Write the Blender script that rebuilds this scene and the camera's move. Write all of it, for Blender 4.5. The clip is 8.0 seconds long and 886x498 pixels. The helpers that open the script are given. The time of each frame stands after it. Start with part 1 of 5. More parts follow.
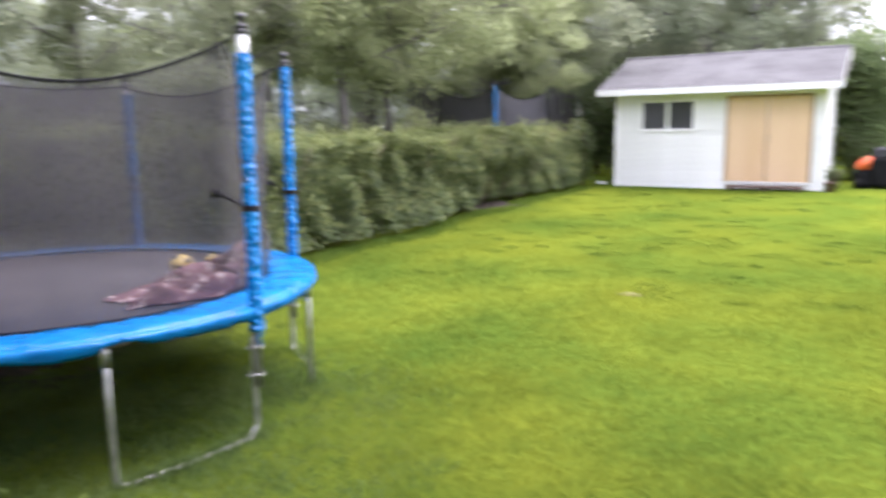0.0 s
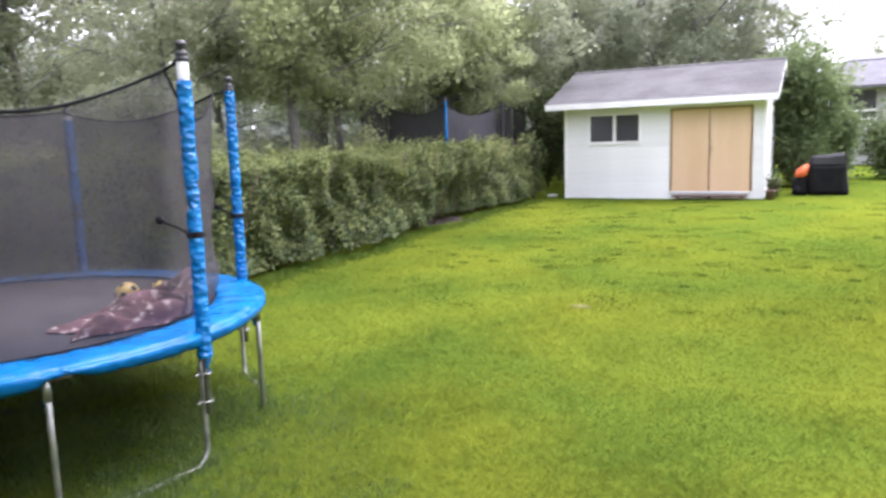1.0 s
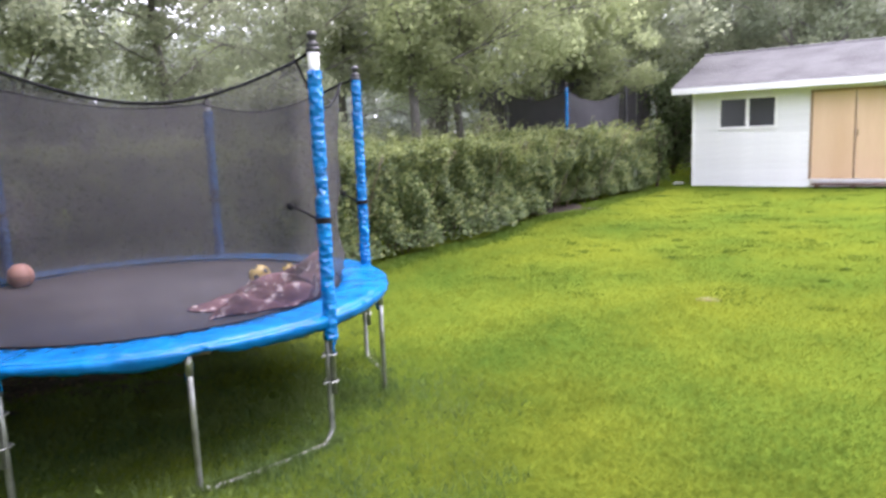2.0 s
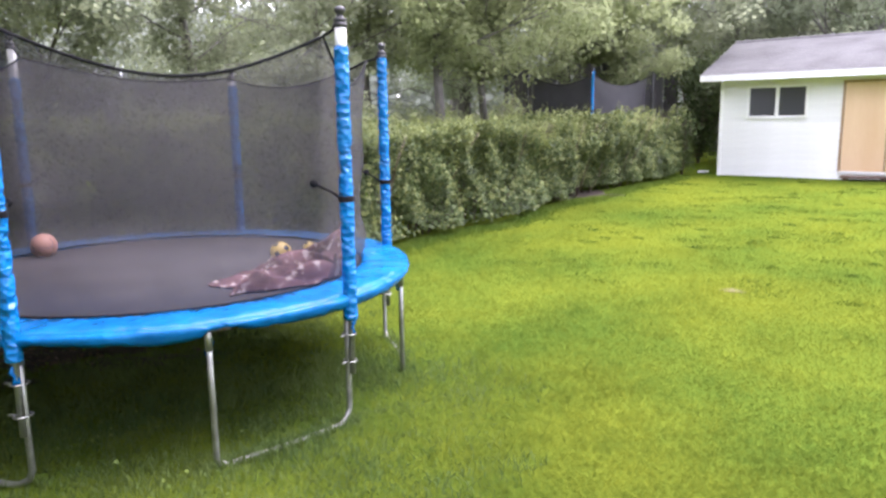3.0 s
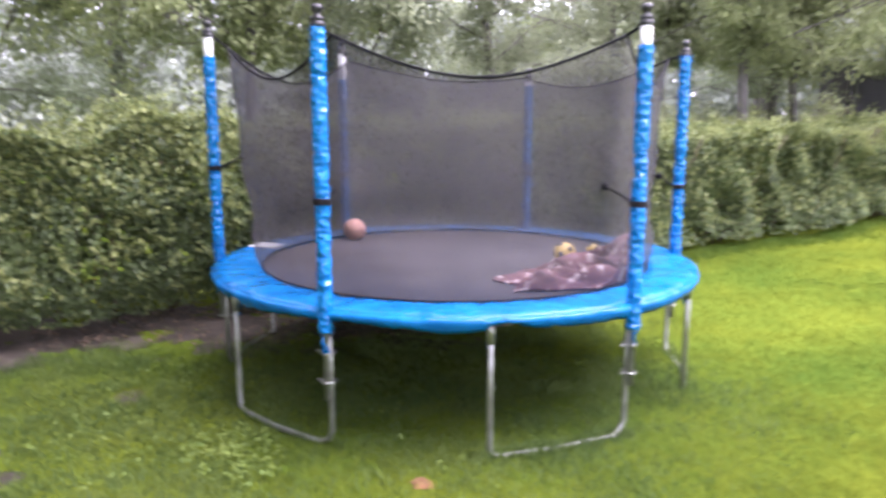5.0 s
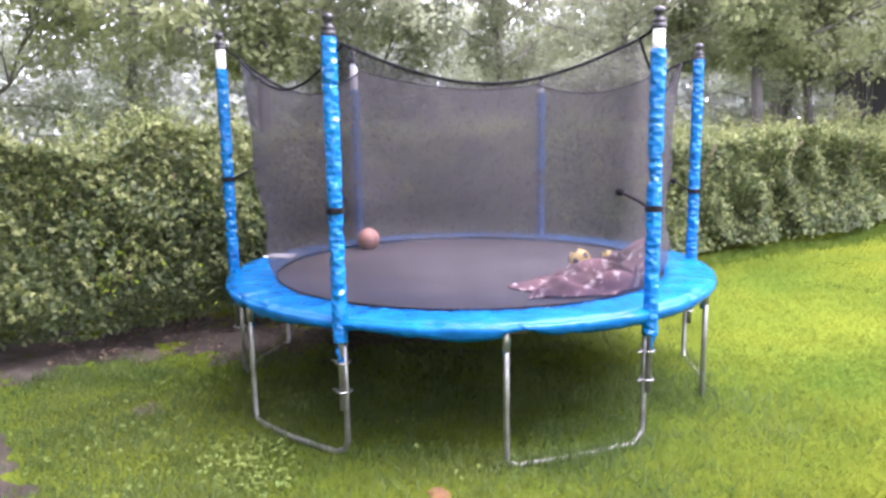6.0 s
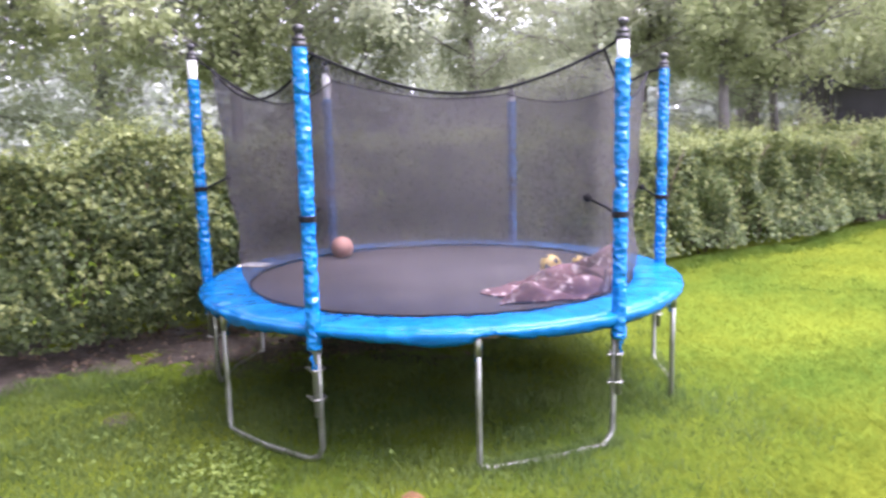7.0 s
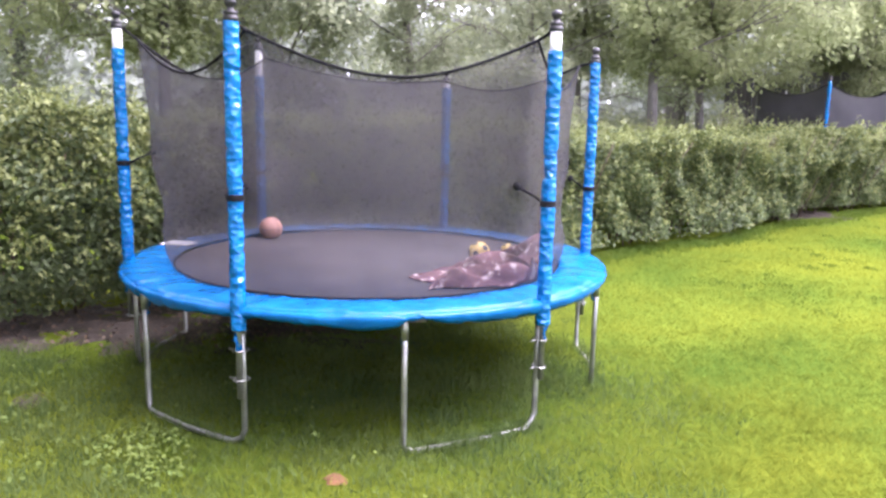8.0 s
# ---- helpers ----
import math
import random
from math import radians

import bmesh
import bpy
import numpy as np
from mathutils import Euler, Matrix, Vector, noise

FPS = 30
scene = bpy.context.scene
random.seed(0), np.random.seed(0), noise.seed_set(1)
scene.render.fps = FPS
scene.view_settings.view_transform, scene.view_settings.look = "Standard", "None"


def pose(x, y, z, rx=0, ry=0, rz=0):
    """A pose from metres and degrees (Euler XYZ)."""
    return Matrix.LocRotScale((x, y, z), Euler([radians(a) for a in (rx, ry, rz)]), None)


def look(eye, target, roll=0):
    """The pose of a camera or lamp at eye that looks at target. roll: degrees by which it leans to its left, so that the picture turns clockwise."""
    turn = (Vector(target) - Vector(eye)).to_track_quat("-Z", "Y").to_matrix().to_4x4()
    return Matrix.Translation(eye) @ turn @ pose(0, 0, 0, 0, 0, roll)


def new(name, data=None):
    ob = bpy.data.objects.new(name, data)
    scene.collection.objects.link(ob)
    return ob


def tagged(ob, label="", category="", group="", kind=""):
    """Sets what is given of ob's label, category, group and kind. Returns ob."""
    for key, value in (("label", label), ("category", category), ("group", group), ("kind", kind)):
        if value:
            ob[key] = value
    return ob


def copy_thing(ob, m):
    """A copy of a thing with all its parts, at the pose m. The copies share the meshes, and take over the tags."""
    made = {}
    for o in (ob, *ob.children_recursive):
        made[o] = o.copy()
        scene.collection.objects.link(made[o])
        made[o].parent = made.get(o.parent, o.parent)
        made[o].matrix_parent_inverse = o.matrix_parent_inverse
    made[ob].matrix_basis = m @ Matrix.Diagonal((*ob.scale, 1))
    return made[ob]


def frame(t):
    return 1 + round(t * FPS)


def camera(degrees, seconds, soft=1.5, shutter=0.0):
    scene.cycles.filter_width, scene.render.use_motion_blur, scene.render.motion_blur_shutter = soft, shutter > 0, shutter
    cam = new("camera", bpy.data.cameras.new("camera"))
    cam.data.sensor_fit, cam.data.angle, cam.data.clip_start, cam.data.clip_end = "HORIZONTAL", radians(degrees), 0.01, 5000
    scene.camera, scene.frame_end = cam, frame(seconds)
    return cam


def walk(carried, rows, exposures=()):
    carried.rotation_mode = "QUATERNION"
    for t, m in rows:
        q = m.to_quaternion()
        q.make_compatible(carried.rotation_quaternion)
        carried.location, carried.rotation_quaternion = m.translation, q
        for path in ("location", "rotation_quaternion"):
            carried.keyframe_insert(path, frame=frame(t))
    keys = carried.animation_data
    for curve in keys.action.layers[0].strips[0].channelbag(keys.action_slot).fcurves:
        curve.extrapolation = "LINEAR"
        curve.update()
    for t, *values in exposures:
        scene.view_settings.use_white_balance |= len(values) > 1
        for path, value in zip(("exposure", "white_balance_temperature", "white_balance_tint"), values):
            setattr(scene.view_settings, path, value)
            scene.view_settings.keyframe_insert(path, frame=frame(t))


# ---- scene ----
cam = camera(62.44, 8.0, soft=2.7, shutter=0.6)
PATH = [
    (0, (2.614, -9.129, 1.909), (1.59, -7.44, 1.594), -0.7),
    (0.1, (2.653, -9.128, 1.91), (1.701, -7.398, 1.589), -0.7),
    (0.2, (2.679, -9.138, 1.904), (1.773, -7.383, 1.594), -0.8),
    (0.3, (2.701, -9.144, 1.906), (1.824, -7.368, 1.625), -1.1),
    (0.5, (2.698, -9.117, 1.944), (1.824, -7.336, 1.694), -1.6),
    (1, (2.7, -9.144, 1.955), (1.776, -7.392, 1.676), -1.8),
    (1.5, (2.673, -9.14, 1.961), (1.603, -7.472, 1.687), -1.4),
    (2, (2.651, -9.132, 1.95), (1.46, -7.554, 1.649), -2.3),
    (2.2, (2.64, -9.141, 1.949), (1.432, -7.581, 1.625), -2.7),
    (3.5, (2.581, -9.085, 1.939), (1.348, -7.55, 1.588), -0.0),
    (4, (2.608, -9.096, 1.944), (1.372, -7.556, 1.629), 0.0),
    (4.5, (2.595, -9.114, 1.962), (1.222, -7.69, 1.67), 0.8),
    (4.6, (2.587, -9.163, 1.968), (1.162, -7.789, 1.685), 0.8),
    (4.7, (2.582, -9.15, 1.973), (1.074, -7.867, 1.689), -0.2),
    (4.8, (2.56, -9.126, 1.981), (0.963, -7.963, 1.672), 0.2),
    (4.9, (2.533, -9.1, 1.978), (0.849, -8.082, 1.62), 0.0),
    (5, (2.494, -9.097, 1.962), (0.784, -8.12, 1.614), -0.0),
    (5.1, (2.472, -9.098, 1.942), (0.731, -8.183, 1.58), -1.3),
    (5.2, (2.47, -9.129, 1.934), (0.732, -8.232, 1.518), -1.5),
    (6.3, (2.485, -9.076, 1.951), (0.752, -8.123, 1.653), -0.9),
    (6.5, (2.518, -9.097, 1.937), (0.778, -8.157, 1.64), -1.3),
    (7, (2.546, -9.094, 1.951), (0.843, -8.09, 1.649), -1.3),
    (7.5, (2.545, -9.078, 1.94), (0.926, -7.951, 1.611), -0.5),
    (8, (2.572, -9.093, 1.943), (0.976, -7.937, 1.604), 1.3),
]
EXPOSURES = [(0, 2.76, 5930, 29), (1, 2.60, 5930, 29), (2.2, 2.77, 5930, 30), (3.5, 2.94, 5920, 32), (5.2, 3.2, 5850, 38), (6.5, 3.37, 5830, 40), (8, 3.29, 5850, 39)]
walk(cam, [(t, look(eye, target, roll)) for t, eye, target, roll in PATH], EXPOSURES)

# ---- world, sun, exposure ----
SUN_ELEV, SUN_AZ = 64.0, 32.0
world = bpy.data.worlds.new("overcast")
scene.world = world
world.use_nodes = True
wn, wl = world.node_tree.nodes, world.node_tree.links
sky = wn.new("ShaderNodeTexSky")
sky.sky_type, sky.sun_disc = "NISHITA", False
sky.sun_elevation, sky.sun_rotation = radians(SUN_ELEV), radians(SUN_AZ % 360)
sky.air_density, sky.dust_density, sky.ozone_density = 1.0, 6.0, 1.0
cloud = wn.new("ShaderNodeMix")
cloud.data_type = "RGBA"
cloud.inputs[0].default_value = 0.82
cloud.inputs[7].default_value = (11.5, 11.8, 12.0, 1)
wl.new(sky.outputs[0], cloud.inputs[6])
wl.new(cloud.outputs[2], wn["Background"].inputs[0])
wn["Background"].inputs[1].default_value = 0.060
sun = new("sun", bpy.data.lights.new("sun", "SUN"))
sun.data.energy, sun.data.angle, sun.data.color = 1.5, radians(55), (1.0, 0.97, 0.90)
sun.matrix_world = look((0, 0, 40), Vector((0, 0, 40)) - Vector((math.sin(radians(SUN_AZ)) * math.cos(radians(SUN_ELEV)), math.cos(radians(SUN_AZ)) * math.cos(radians(SUN_ELEV)), math.sin(radians(SUN_ELEV)))))


# ---- materials ----
def material(name, dark, light, scale=6.0, rough=0.6, bump=0.2, bump_scale=60.0, metal=0.0, fine=0.35, stretch=(1, 1, 1), island=0.0, thin=0.0, spec=0.5, obj_random=0.0, deep=0.01):
    """A surface between two colours: broad patches, fine grain, relief; island: change from piece to piece; thin: light that passes a leaf."""
    m = bpy.data.materials.new(name)
    m.use_nodes = True
    n, l = m.node_tree.nodes, m.node_tree.links
    p = n["Principled BSDF"]
    co, mp = n.new("ShaderNodeTexCoord"), n.new("ShaderNodeMapping")
    mp.inputs["Scale"].default_value = stretch
    l.new(co.outputs["Object"], mp.inputs[0])
    a, b = n.new("ShaderNodeTexNoise"), n.new("ShaderNodeTexNoise")
    a.inputs["Scale"].default_value, a.inputs["Detail"].default_value = scale, 5
    b.inputs["Scale"].default_value, b.inputs["Detail"].default_value = bump_scale, 3
    for q in (a, b):
        l.new(mp.outputs[0], q.inputs["Vector"])
    mix = n.new("ShaderNodeMath")
    mix.operation = "MULTIPLY_ADD"
    mix.inputs[1].default_value = fine
    l.new(b.outputs[0], mix.inputs[0])
    l.new(a.outputs[0], mix.inputs[2])
    total = mix.outputs[0]
    for amount, source in ((island, "ShaderNodeNewGeometry"), (obj_random, "ShaderNodeObjectInfo")):
        if amount:
            g, add = n.new(source), n.new("ShaderNodeMath")
            add.operation = "MULTIPLY_ADD"
            add.inputs[1].default_value = amount
            l.new(g.outputs["Random Per Island" if source.endswith("Geometry") else "Random"], add.inputs[0])
            l.new(total, add.inputs[2])
            total = add.outputs[0]
    ramp = n.new("ShaderNodeValToRGB")
    middle = 0.5 + fine / 2 + island / 2 + obj_random / 2
    width = 0.16 + fine * 0.12 + island * 0.45 + obj_random * 0.4
    span = n.new("ShaderNodeMapRange")
    span.inputs[1].default_value, span.inputs[2].default_value = middle - width, middle + width
    l.new(total, span.inputs[0])
    l.new(span.outputs[0], ramp.inputs[0])
    ramp.color_ramp.elements[0].color, ramp.color_ramp.elements[1].color = (*dark, 1), (*light, 1)
    l.new(ramp.outputs[0], p.inputs["Base Color"])
    p.inputs["Roughness"].default_value, p.inputs["Metallic"].default_value = rough, metal
    p.inputs["Specular IOR Level"].default_value = spec
    if bump:
        bp = n.new("ShaderNodeBump")
        bp.inputs["Strength"].default_value, bp.inputs["Distance"].default_value = bump, deep
        l.new(b.outputs[0], bp.inputs["Height"])
        l.new(bp.outputs[0], p.inputs["Normal"])
    if thin:
        tr, ms = n.new("ShaderNodeBsdfTranslucent"), n.new("ShaderNodeMixShader")
        l.new(ramp.outputs[0], tr.inputs[0])
        ms.inputs[0].default_value = thin
        l.new(p.outputs[0], ms.inputs[1])
        l.new(tr.outputs[0], ms.inputs[2])
        l.new(ms.outputs[0], n["Material Output"].inputs[0])
    return m


LAWN = material("lawn", (0.050, 0.092, 0.012), (0.122, 0.146, 0.014), 0.40, 0.95, 0.35, 60, fine=0.6, spec=0.0)
BLADE = material("grass_blade", (0.058, 0.116, 0.017), (0.198, 0.222, 0.020), 0.40, 0.9, 0, 9, fine=0.3, island=0.22, thin=0.4, spec=0.02)
blade_nodes, blade_links = BLADE.node_tree.nodes, BLADE.node_tree.links
blade_geo, blade_up, blade_mean = blade_nodes.new("ShaderNodeNewGeometry"), blade_nodes.new("ShaderNodeVectorMath"), blade_nodes.new("ShaderNodeVectorMath")
blade_up.operation, blade_mean.operation = "MULTIPLY_ADD", "NORMALIZE"
blade_up.inputs[1].default_value, blade_up.inputs[2].default_value = (0.35, 0.35, 0.35), (0, 0, 1)
blade_links.new(blade_geo.outputs["Normal"], blade_up.inputs[0])
blade_links.new(blade_up.outputs[0], blade_mean.inputs[0])
blade_links.new(blade_mean.outputs[0], blade_nodes["Principled BSDF"].inputs["Normal"])
TALL = material("tall_grass_blade", (0.052, 0.098, 0.030), (0.150, 0.200, 0.056), 1.2, 0.6, 0, 9, fine=0.3, island=0.25, thin=0.45, spec=0.12)
TUFT = material("coarse_grass", (0.058, 0.112, 0.016), (0.135, 0.185, 0.022), 1.2, 0.6, 0, 9, fine=0.3, island=0.25, thin=0.4, spec=0.1)
WEED = material("weed_leaf", (0.075, 0.125, 0.024), (0.165, 0.215, 0.045), 3, 0.6, 0, 20, island=0.3, thin=0.3, spec=0.2)
SOIL = material("soil", (0.024, 0.019, 0.015), (0.078, 0.064, 0.051), 2.2, 0.75, 1.0, 45, fine=0.7, spec=0.2)
CLAY = material("clay", (0.06, 0.030, 0.012), (0.17, 0.075, 0.026), 9, 0.9, 0.8, 60, fine=0.6)
SAND = material("dry_grass", (0.085, 0.09, 0.018), (0.14, 0.12, 0.03), 9, 0.9, 0.6, 60, fine=0.6)
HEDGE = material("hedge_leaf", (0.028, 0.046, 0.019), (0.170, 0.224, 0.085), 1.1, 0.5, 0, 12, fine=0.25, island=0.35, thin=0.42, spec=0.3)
HEDGE_PALE = material("young_hedge_leaf", (0.105, 0.136, 0.045), (0.300, 0.335, 0.115), 1.1, 0.5, 0, 12, fine=0.25, island=0.35, thin=0.38, spec=0.3)
# tree leaf colours paled and greyed: rain haze is put into them
LEAF_A = material("tree_leaf", (0.205, 0.232, 0.150), (0.370, 0.402, 0.258), 0.45, 0.7, 0, 7, fine=0.3, island=0.15, thin=0.6, spec=0.1)
LEAF_B = material("maple_leaf", (0.195, 0.230, 0.115), (0.375, 0.415, 0.215), 0.45, 0.7, 0, 7, fine=0.3, island=0.15, thin=0.6, spec=0.1)
LEAF_C = material("dark_leaf", (0.165, 0.195, 0.125), (0.320, 0.358, 0.240), 0.45, 0.7, 0, 7, fine=0.3, island=0.15, thin=0.6, spec=0.1)
SHRUB_LEAF = material("shrub_leaf", (0.075, 0.115, 0.045), (0.230, 0.290, 0.130), 0.8, 0.6, 0, 9, fine=0.3, island=0.25, thin=0.5, spec=0.15)
# far leaves this pale because rain haze is put into their colour
HAZE_LEAF = material("pale_willow_leaf", (0.26, 0.285, 0.24), (0.40, 0.43, 0.37), 0.15, 0.9, 0, 4, fine=0.3, island=0.25, thin=0.4, spec=0.1)
# bark lightened too, to carry the same haze
BARK = material("bark", (0.066, 0.061, 0.057), (0.180, 0.168, 0.158), 4, 0.9, 1.0, 25, stretch=(1, 1, 0.2), fine=0.6)
# boards greyed: the haze before them is put into the colour
DARK_WOOD = material("dark_boards", (0.060, 0.056, 0.063), (0.140, 0.130, 0.140), 3, 0.8, 0.4, 40, stretch=(1, 1, 0.15), obj_random=0.3)
LITTER = material("old_leaves", (0.05, 0.035, 0.022), (0.17, 0.12, 0.075), 4, 0.8, 0, 20, island=0.5)
TWIG = material("twig", (0.05, 0.035, 0.025), (0.16, 0.11, 0.08), 8, 0.9, 0.4, 40)
BLUE = material("blue_vinyl", (0.0, 0.082, 0.25), (0.0, 0.128, 0.35), 5, 0.24, 1.0, 17, fine=0.4, spec=0.22, deep=0.016)
SLEEVE = material("blue_sleeve", (0.0, 0.110, 0.35), (0.0, 0.180, 0.48), 9, 0.17, 0.7, 16, fine=0.4, stretch=(1, 1, 2.2), spec=0.45, deep=0.02)
FOAM = material("white_foam", (0.72, 0.72, 0.70), (0.86, 0.86, 0.84), 20, 0.8, 0.2)
BLACK = material("black_plastic", (0.010, 0.010, 0.011), (0.035, 0.035, 0.037), 9, 0.45, 0.1)
MAT = material("jump_mat", (0.030, 0.026, 0.028), (0.060, 0.052, 0.055), 1.6, 0.55, 0.3, 300, spec=0.3)
STEEL = material("galvanised_steel", (0.22, 0.225, 0.21), (0.40, 0.41, 0.385), 9, 0.42, 0.1, 80, metal=0.9)
RUST = material("rusty_steel", (0.10, 0.07, 0.05), (0.30, 0.25, 0.2), 14, 0.6, 0.3, 80, metal=0.5)
BALL_O = material("orange_rubber", (0.30, 0.145, 0.11), (0.42, 0.22, 0.17), 8, 0.6, 0.3, 200)
BALL_Y = material("yellow_ball", (0.42, 0.28, 0.06), (0.58, 0.42, 0.11), 8, 0.4, 0.05)
SIDING = material("white_siding", (0.66, 0.665, 0.65), (0.83, 0.835, 0.82), 1.4, 0.5, 0.08, 40, stretch=(0.4, 1, 1), fine=0.2, obj_random=0.12)
TRIM = material("white_trim", (0.74, 0.74, 0.73), (0.86, 0.86, 0.85), 2, 0.5, 0.05)
SHINGLE = material("asphalt_shingle", (0.090, 0.087, 0.086), (0.170, 0.166, 0.164), 0.8, 0.85, 0.6, 70, fine=0.3, island=0.10)
PLY = material("plywood", (0.60, 0.41, 0.24), (0.71, 0.52, 0.34), 1.6, 0.6, 0.1, 30, stretch=(1, 1, 0.12), fine=0.2)
DOOR_TRIM = material("weathered_trim", (0.24, 0.15, 0.085), (0.40, 0.27, 0.16), 2.5, 0.65, 0.2, 30, stretch=(1, 1, 0.2))
BROWN = material("brown_wood", (0.07, 0.042, 0.030), (0.17, 0.105, 0.07), 3, 0.65, 0.3, 30, stretch=(0.2, 1, 1))
GRILL = material("grill_cover", (0.004, 0.004, 0.005), (0.011, 0.011, 0.012), 4, 0.8, 0.3, 12, spec=0.15)
GREY_LID = material("grey_lid", (0.010, 0.010, 0.013), (0.024, 0.024, 0.029), 4, 0.65, 0.1)
RED = material("orange_red_paint", (0.62, 0.10, 0.03), (0.80, 0.17, 0.05), 6, 0.4, 0.05)
STUCCO = material("far_wall", (0.30, 0.30, 0.29), (0.42, 0.42, 0.41), 1.5, 0.8, 0.2)
FAR_ROOF = material("far_roof", (0.10, 0.10, 0.108), (0.15, 0.15, 0.158), 1.2, 0.9, 0.3, 25, spec=0.1)
CORD = material("black_cord", (0.006, 0.006, 0.007), (0.018, 0.018, 0.02), 30, 0.9, 0.3, 200, spec=0.1)
CABLE = material("cable", (0.02, 0.02, 0.02), (0.04, 0.04, 0.04), 3, 0.6, 0)


def glass_material():
    m = bpy.data.materials.new("window_glass")
    m.use_nodes = True
    p = m.node_tree.nodes["Principled BSDF"]
    p.inputs["Base Color"].default_value = (0.07, 0.072, 0.08, 1)
    p.inputs["Roughness"].default_value, p.inputs["IOR"].default_value = 0.12, 1.45
    p.inputs["Transmission Weight"].default_value = 0.15
    return m


def net_material(name="black_net", low=0.55, high=0.66, tone=(0.041, 0.037, 0.042)):
    """Fine knotted black net: threads too thin to be told apart, with light between them."""
    m = bpy.data.materials.new(name)
    m.use_nodes = True
    n, l = m.node_tree.nodes, m.node_tree.links
    p = n["Principled BSDF"]
    p.inputs["Base Color"].default_value = (*tone, 1)
    p.inputs["Roughness"].default_value = 0.6
    clear, mix, co, t = n.new("ShaderNodeBsdfTransparent"), n.new("ShaderNodeMixShader"), n.new("ShaderNodeTexCoord"), n.new("ShaderNodeTexNoise")
    t.inputs["Scale"].default_value = 3.0
    span = n.new("ShaderNodeMapRange")
    span.inputs[1].default_value, span.inputs[2].default_value, span.inputs[3].default_value, span.inputs[4].default_value = 0.3, 0.7, low, high
    l.new(co.outputs["Object"], t.inputs["Vector"])
    l.new(t.outputs[0], span.inputs[0])
    l.new(span.outputs[0], mix.inputs[0])
    l.new(clear.outputs[0], mix.inputs[1])
    l.new(p.outputs[0], mix.inputs[2])
    l.new(mix.outputs[0], n["Material Output"].inputs[0])
    return m


def plaid_material():
    """Brown and maroon fleece with pale checks."""
    m = material("plaid_fleece", (0.090, 0.046, 0.051), (0.275, 0.150, 0.160), 6, 0.9, 0.6, 90, fine=0.5, spec=0.1)
    n, l = m.node_tree.nodes, m.node_tree.links
    p, ramp = n["Principled BSDF"], next(q for q in n if q.type == "VALTORGB")
    co, nz, warp = n.new("ShaderNodeTexCoord"), n.new("ShaderNodeTexNoise"), n.new("ShaderNodeMapRange")
    nz.inputs["Scale"].default_value, nz.inputs["Detail"].default_value = 12, 4
    warp.inputs[1].default_value, warp.inputs[2].default_value = 0.56, 0.67
    mix = n.new("ShaderNodeMix")
    mix.data_type = "RGBA"
    mix.inputs[7].default_value = (0.62, 0.52, 0.50, 1)
    l.new(co.outputs["Object"], nz.inputs["Vector"])
    l.new(nz.outputs[0], warp.inputs[0])
    l.new(warp.outputs[0], mix.inputs[0])
    l.new(ramp.outputs[0], mix.inputs[6])
    l.new(mix.outputs[2], p.inputs["Base Color"])
    return m


def crumple_bump(m, scale, strength, deep):
    """Creased vinyl: flat facets that meet in sharp folds."""
    n, l = m.node_tree.nodes, m.node_tree.links
    co, cells, warp = n.new("ShaderNodeTexCoord"), n.new("ShaderNodeTexVoronoi"), n.new("ShaderNodeMapping")
    warp.inputs["Scale"].default_value, warp.inputs["Rotation"].default_value = (1.0, 1.0, 1.3), (0.5, 0.3, 0.2)
    cells.inputs["Scale"].default_value = scale
    bp = next(q for q in n if q.type == "BUMP")
    bp.inputs["Strength"].default_value, bp.inputs["Distance"].default_value = strength, deep
    l.new(co.outputs["Object"], warp.inputs[0])
    l.new(warp.outputs[0], cells.inputs["Vector"])
    l.new(cells.outputs["Distance"], bp.inputs["Height"])


crumple_bump(SLEEVE, 19, 0.75, 0.030)
crumple_bump(BLUE, 9, 0.30, 0.030)
LINING = material("cream_lining", (0.46, 0.40, 0.34), (0.62, 0.55, 0.48), 10, 0.9, 0.4, 80, spec=0.1)
GLASS, NET, PLAID = glass_material(), net_material(), plaid_material()
DENSE_NET = net_material("dense_black_net", 0.80, 0.92, (0.050, 0.048, 0.056))


# ---- builders ----
def thing(name, label, category, group="", kind="", at=(0, 0, 0), turn=0):
    ob = tagged(new(name), label, category, group, kind)
    ob.empty_display_size = 0.2
    ob.matrix_basis = pose(*at, 0, 0, turn)
    return ob


def dressed(me, mats, smooth=False):
    for m in mats if isinstance(mats, (list, tuple)) else [mats]:
        me.materials.append(m)
    if smooth:
        me.shade_smooth()
    return me


def part(name, bm, mat, parent, label="", smooth=False, kind=""):
    me = bpy.data.meshes.new(name)
    bmesh.ops.recalc_face_normals(bm, faces=bm.faces)
    bm.to_mesh(me)
    bm.free()
    ob = tagged(new(name, dressed(me, mat, smooth)), label, kind=kind)
    ob.parent = parent
    return ob


def quick_mesh(name, verts, faces, mat, smooth=False):
    """A mesh from arrays; all faces have the same number of corners."""
    me = bpy.data.meshes.new(name)
    verts, faces = np.asarray(verts, np.float32), np.asarray(faces, np.int32)
    me.vertices.add(len(verts))
    me.vertices.foreach_set("co", verts.ravel())
    me.loops.add(faces.size)
    me.loops.foreach_set("vertex_index", faces.ravel())
    me.polygons.add(len(faces))
    me.polygons.foreach_set("loop_start", np.arange(0, faces.size, faces.shape[1], dtype=np.int32))
    me.update(calc_edges=True)
    return dressed(me, mat, smooth)


def child(name, me, parent, label="", kind=""):
    ob = tagged(new(name, me), label, kind=kind)
    ob.parent = parent
    return ob


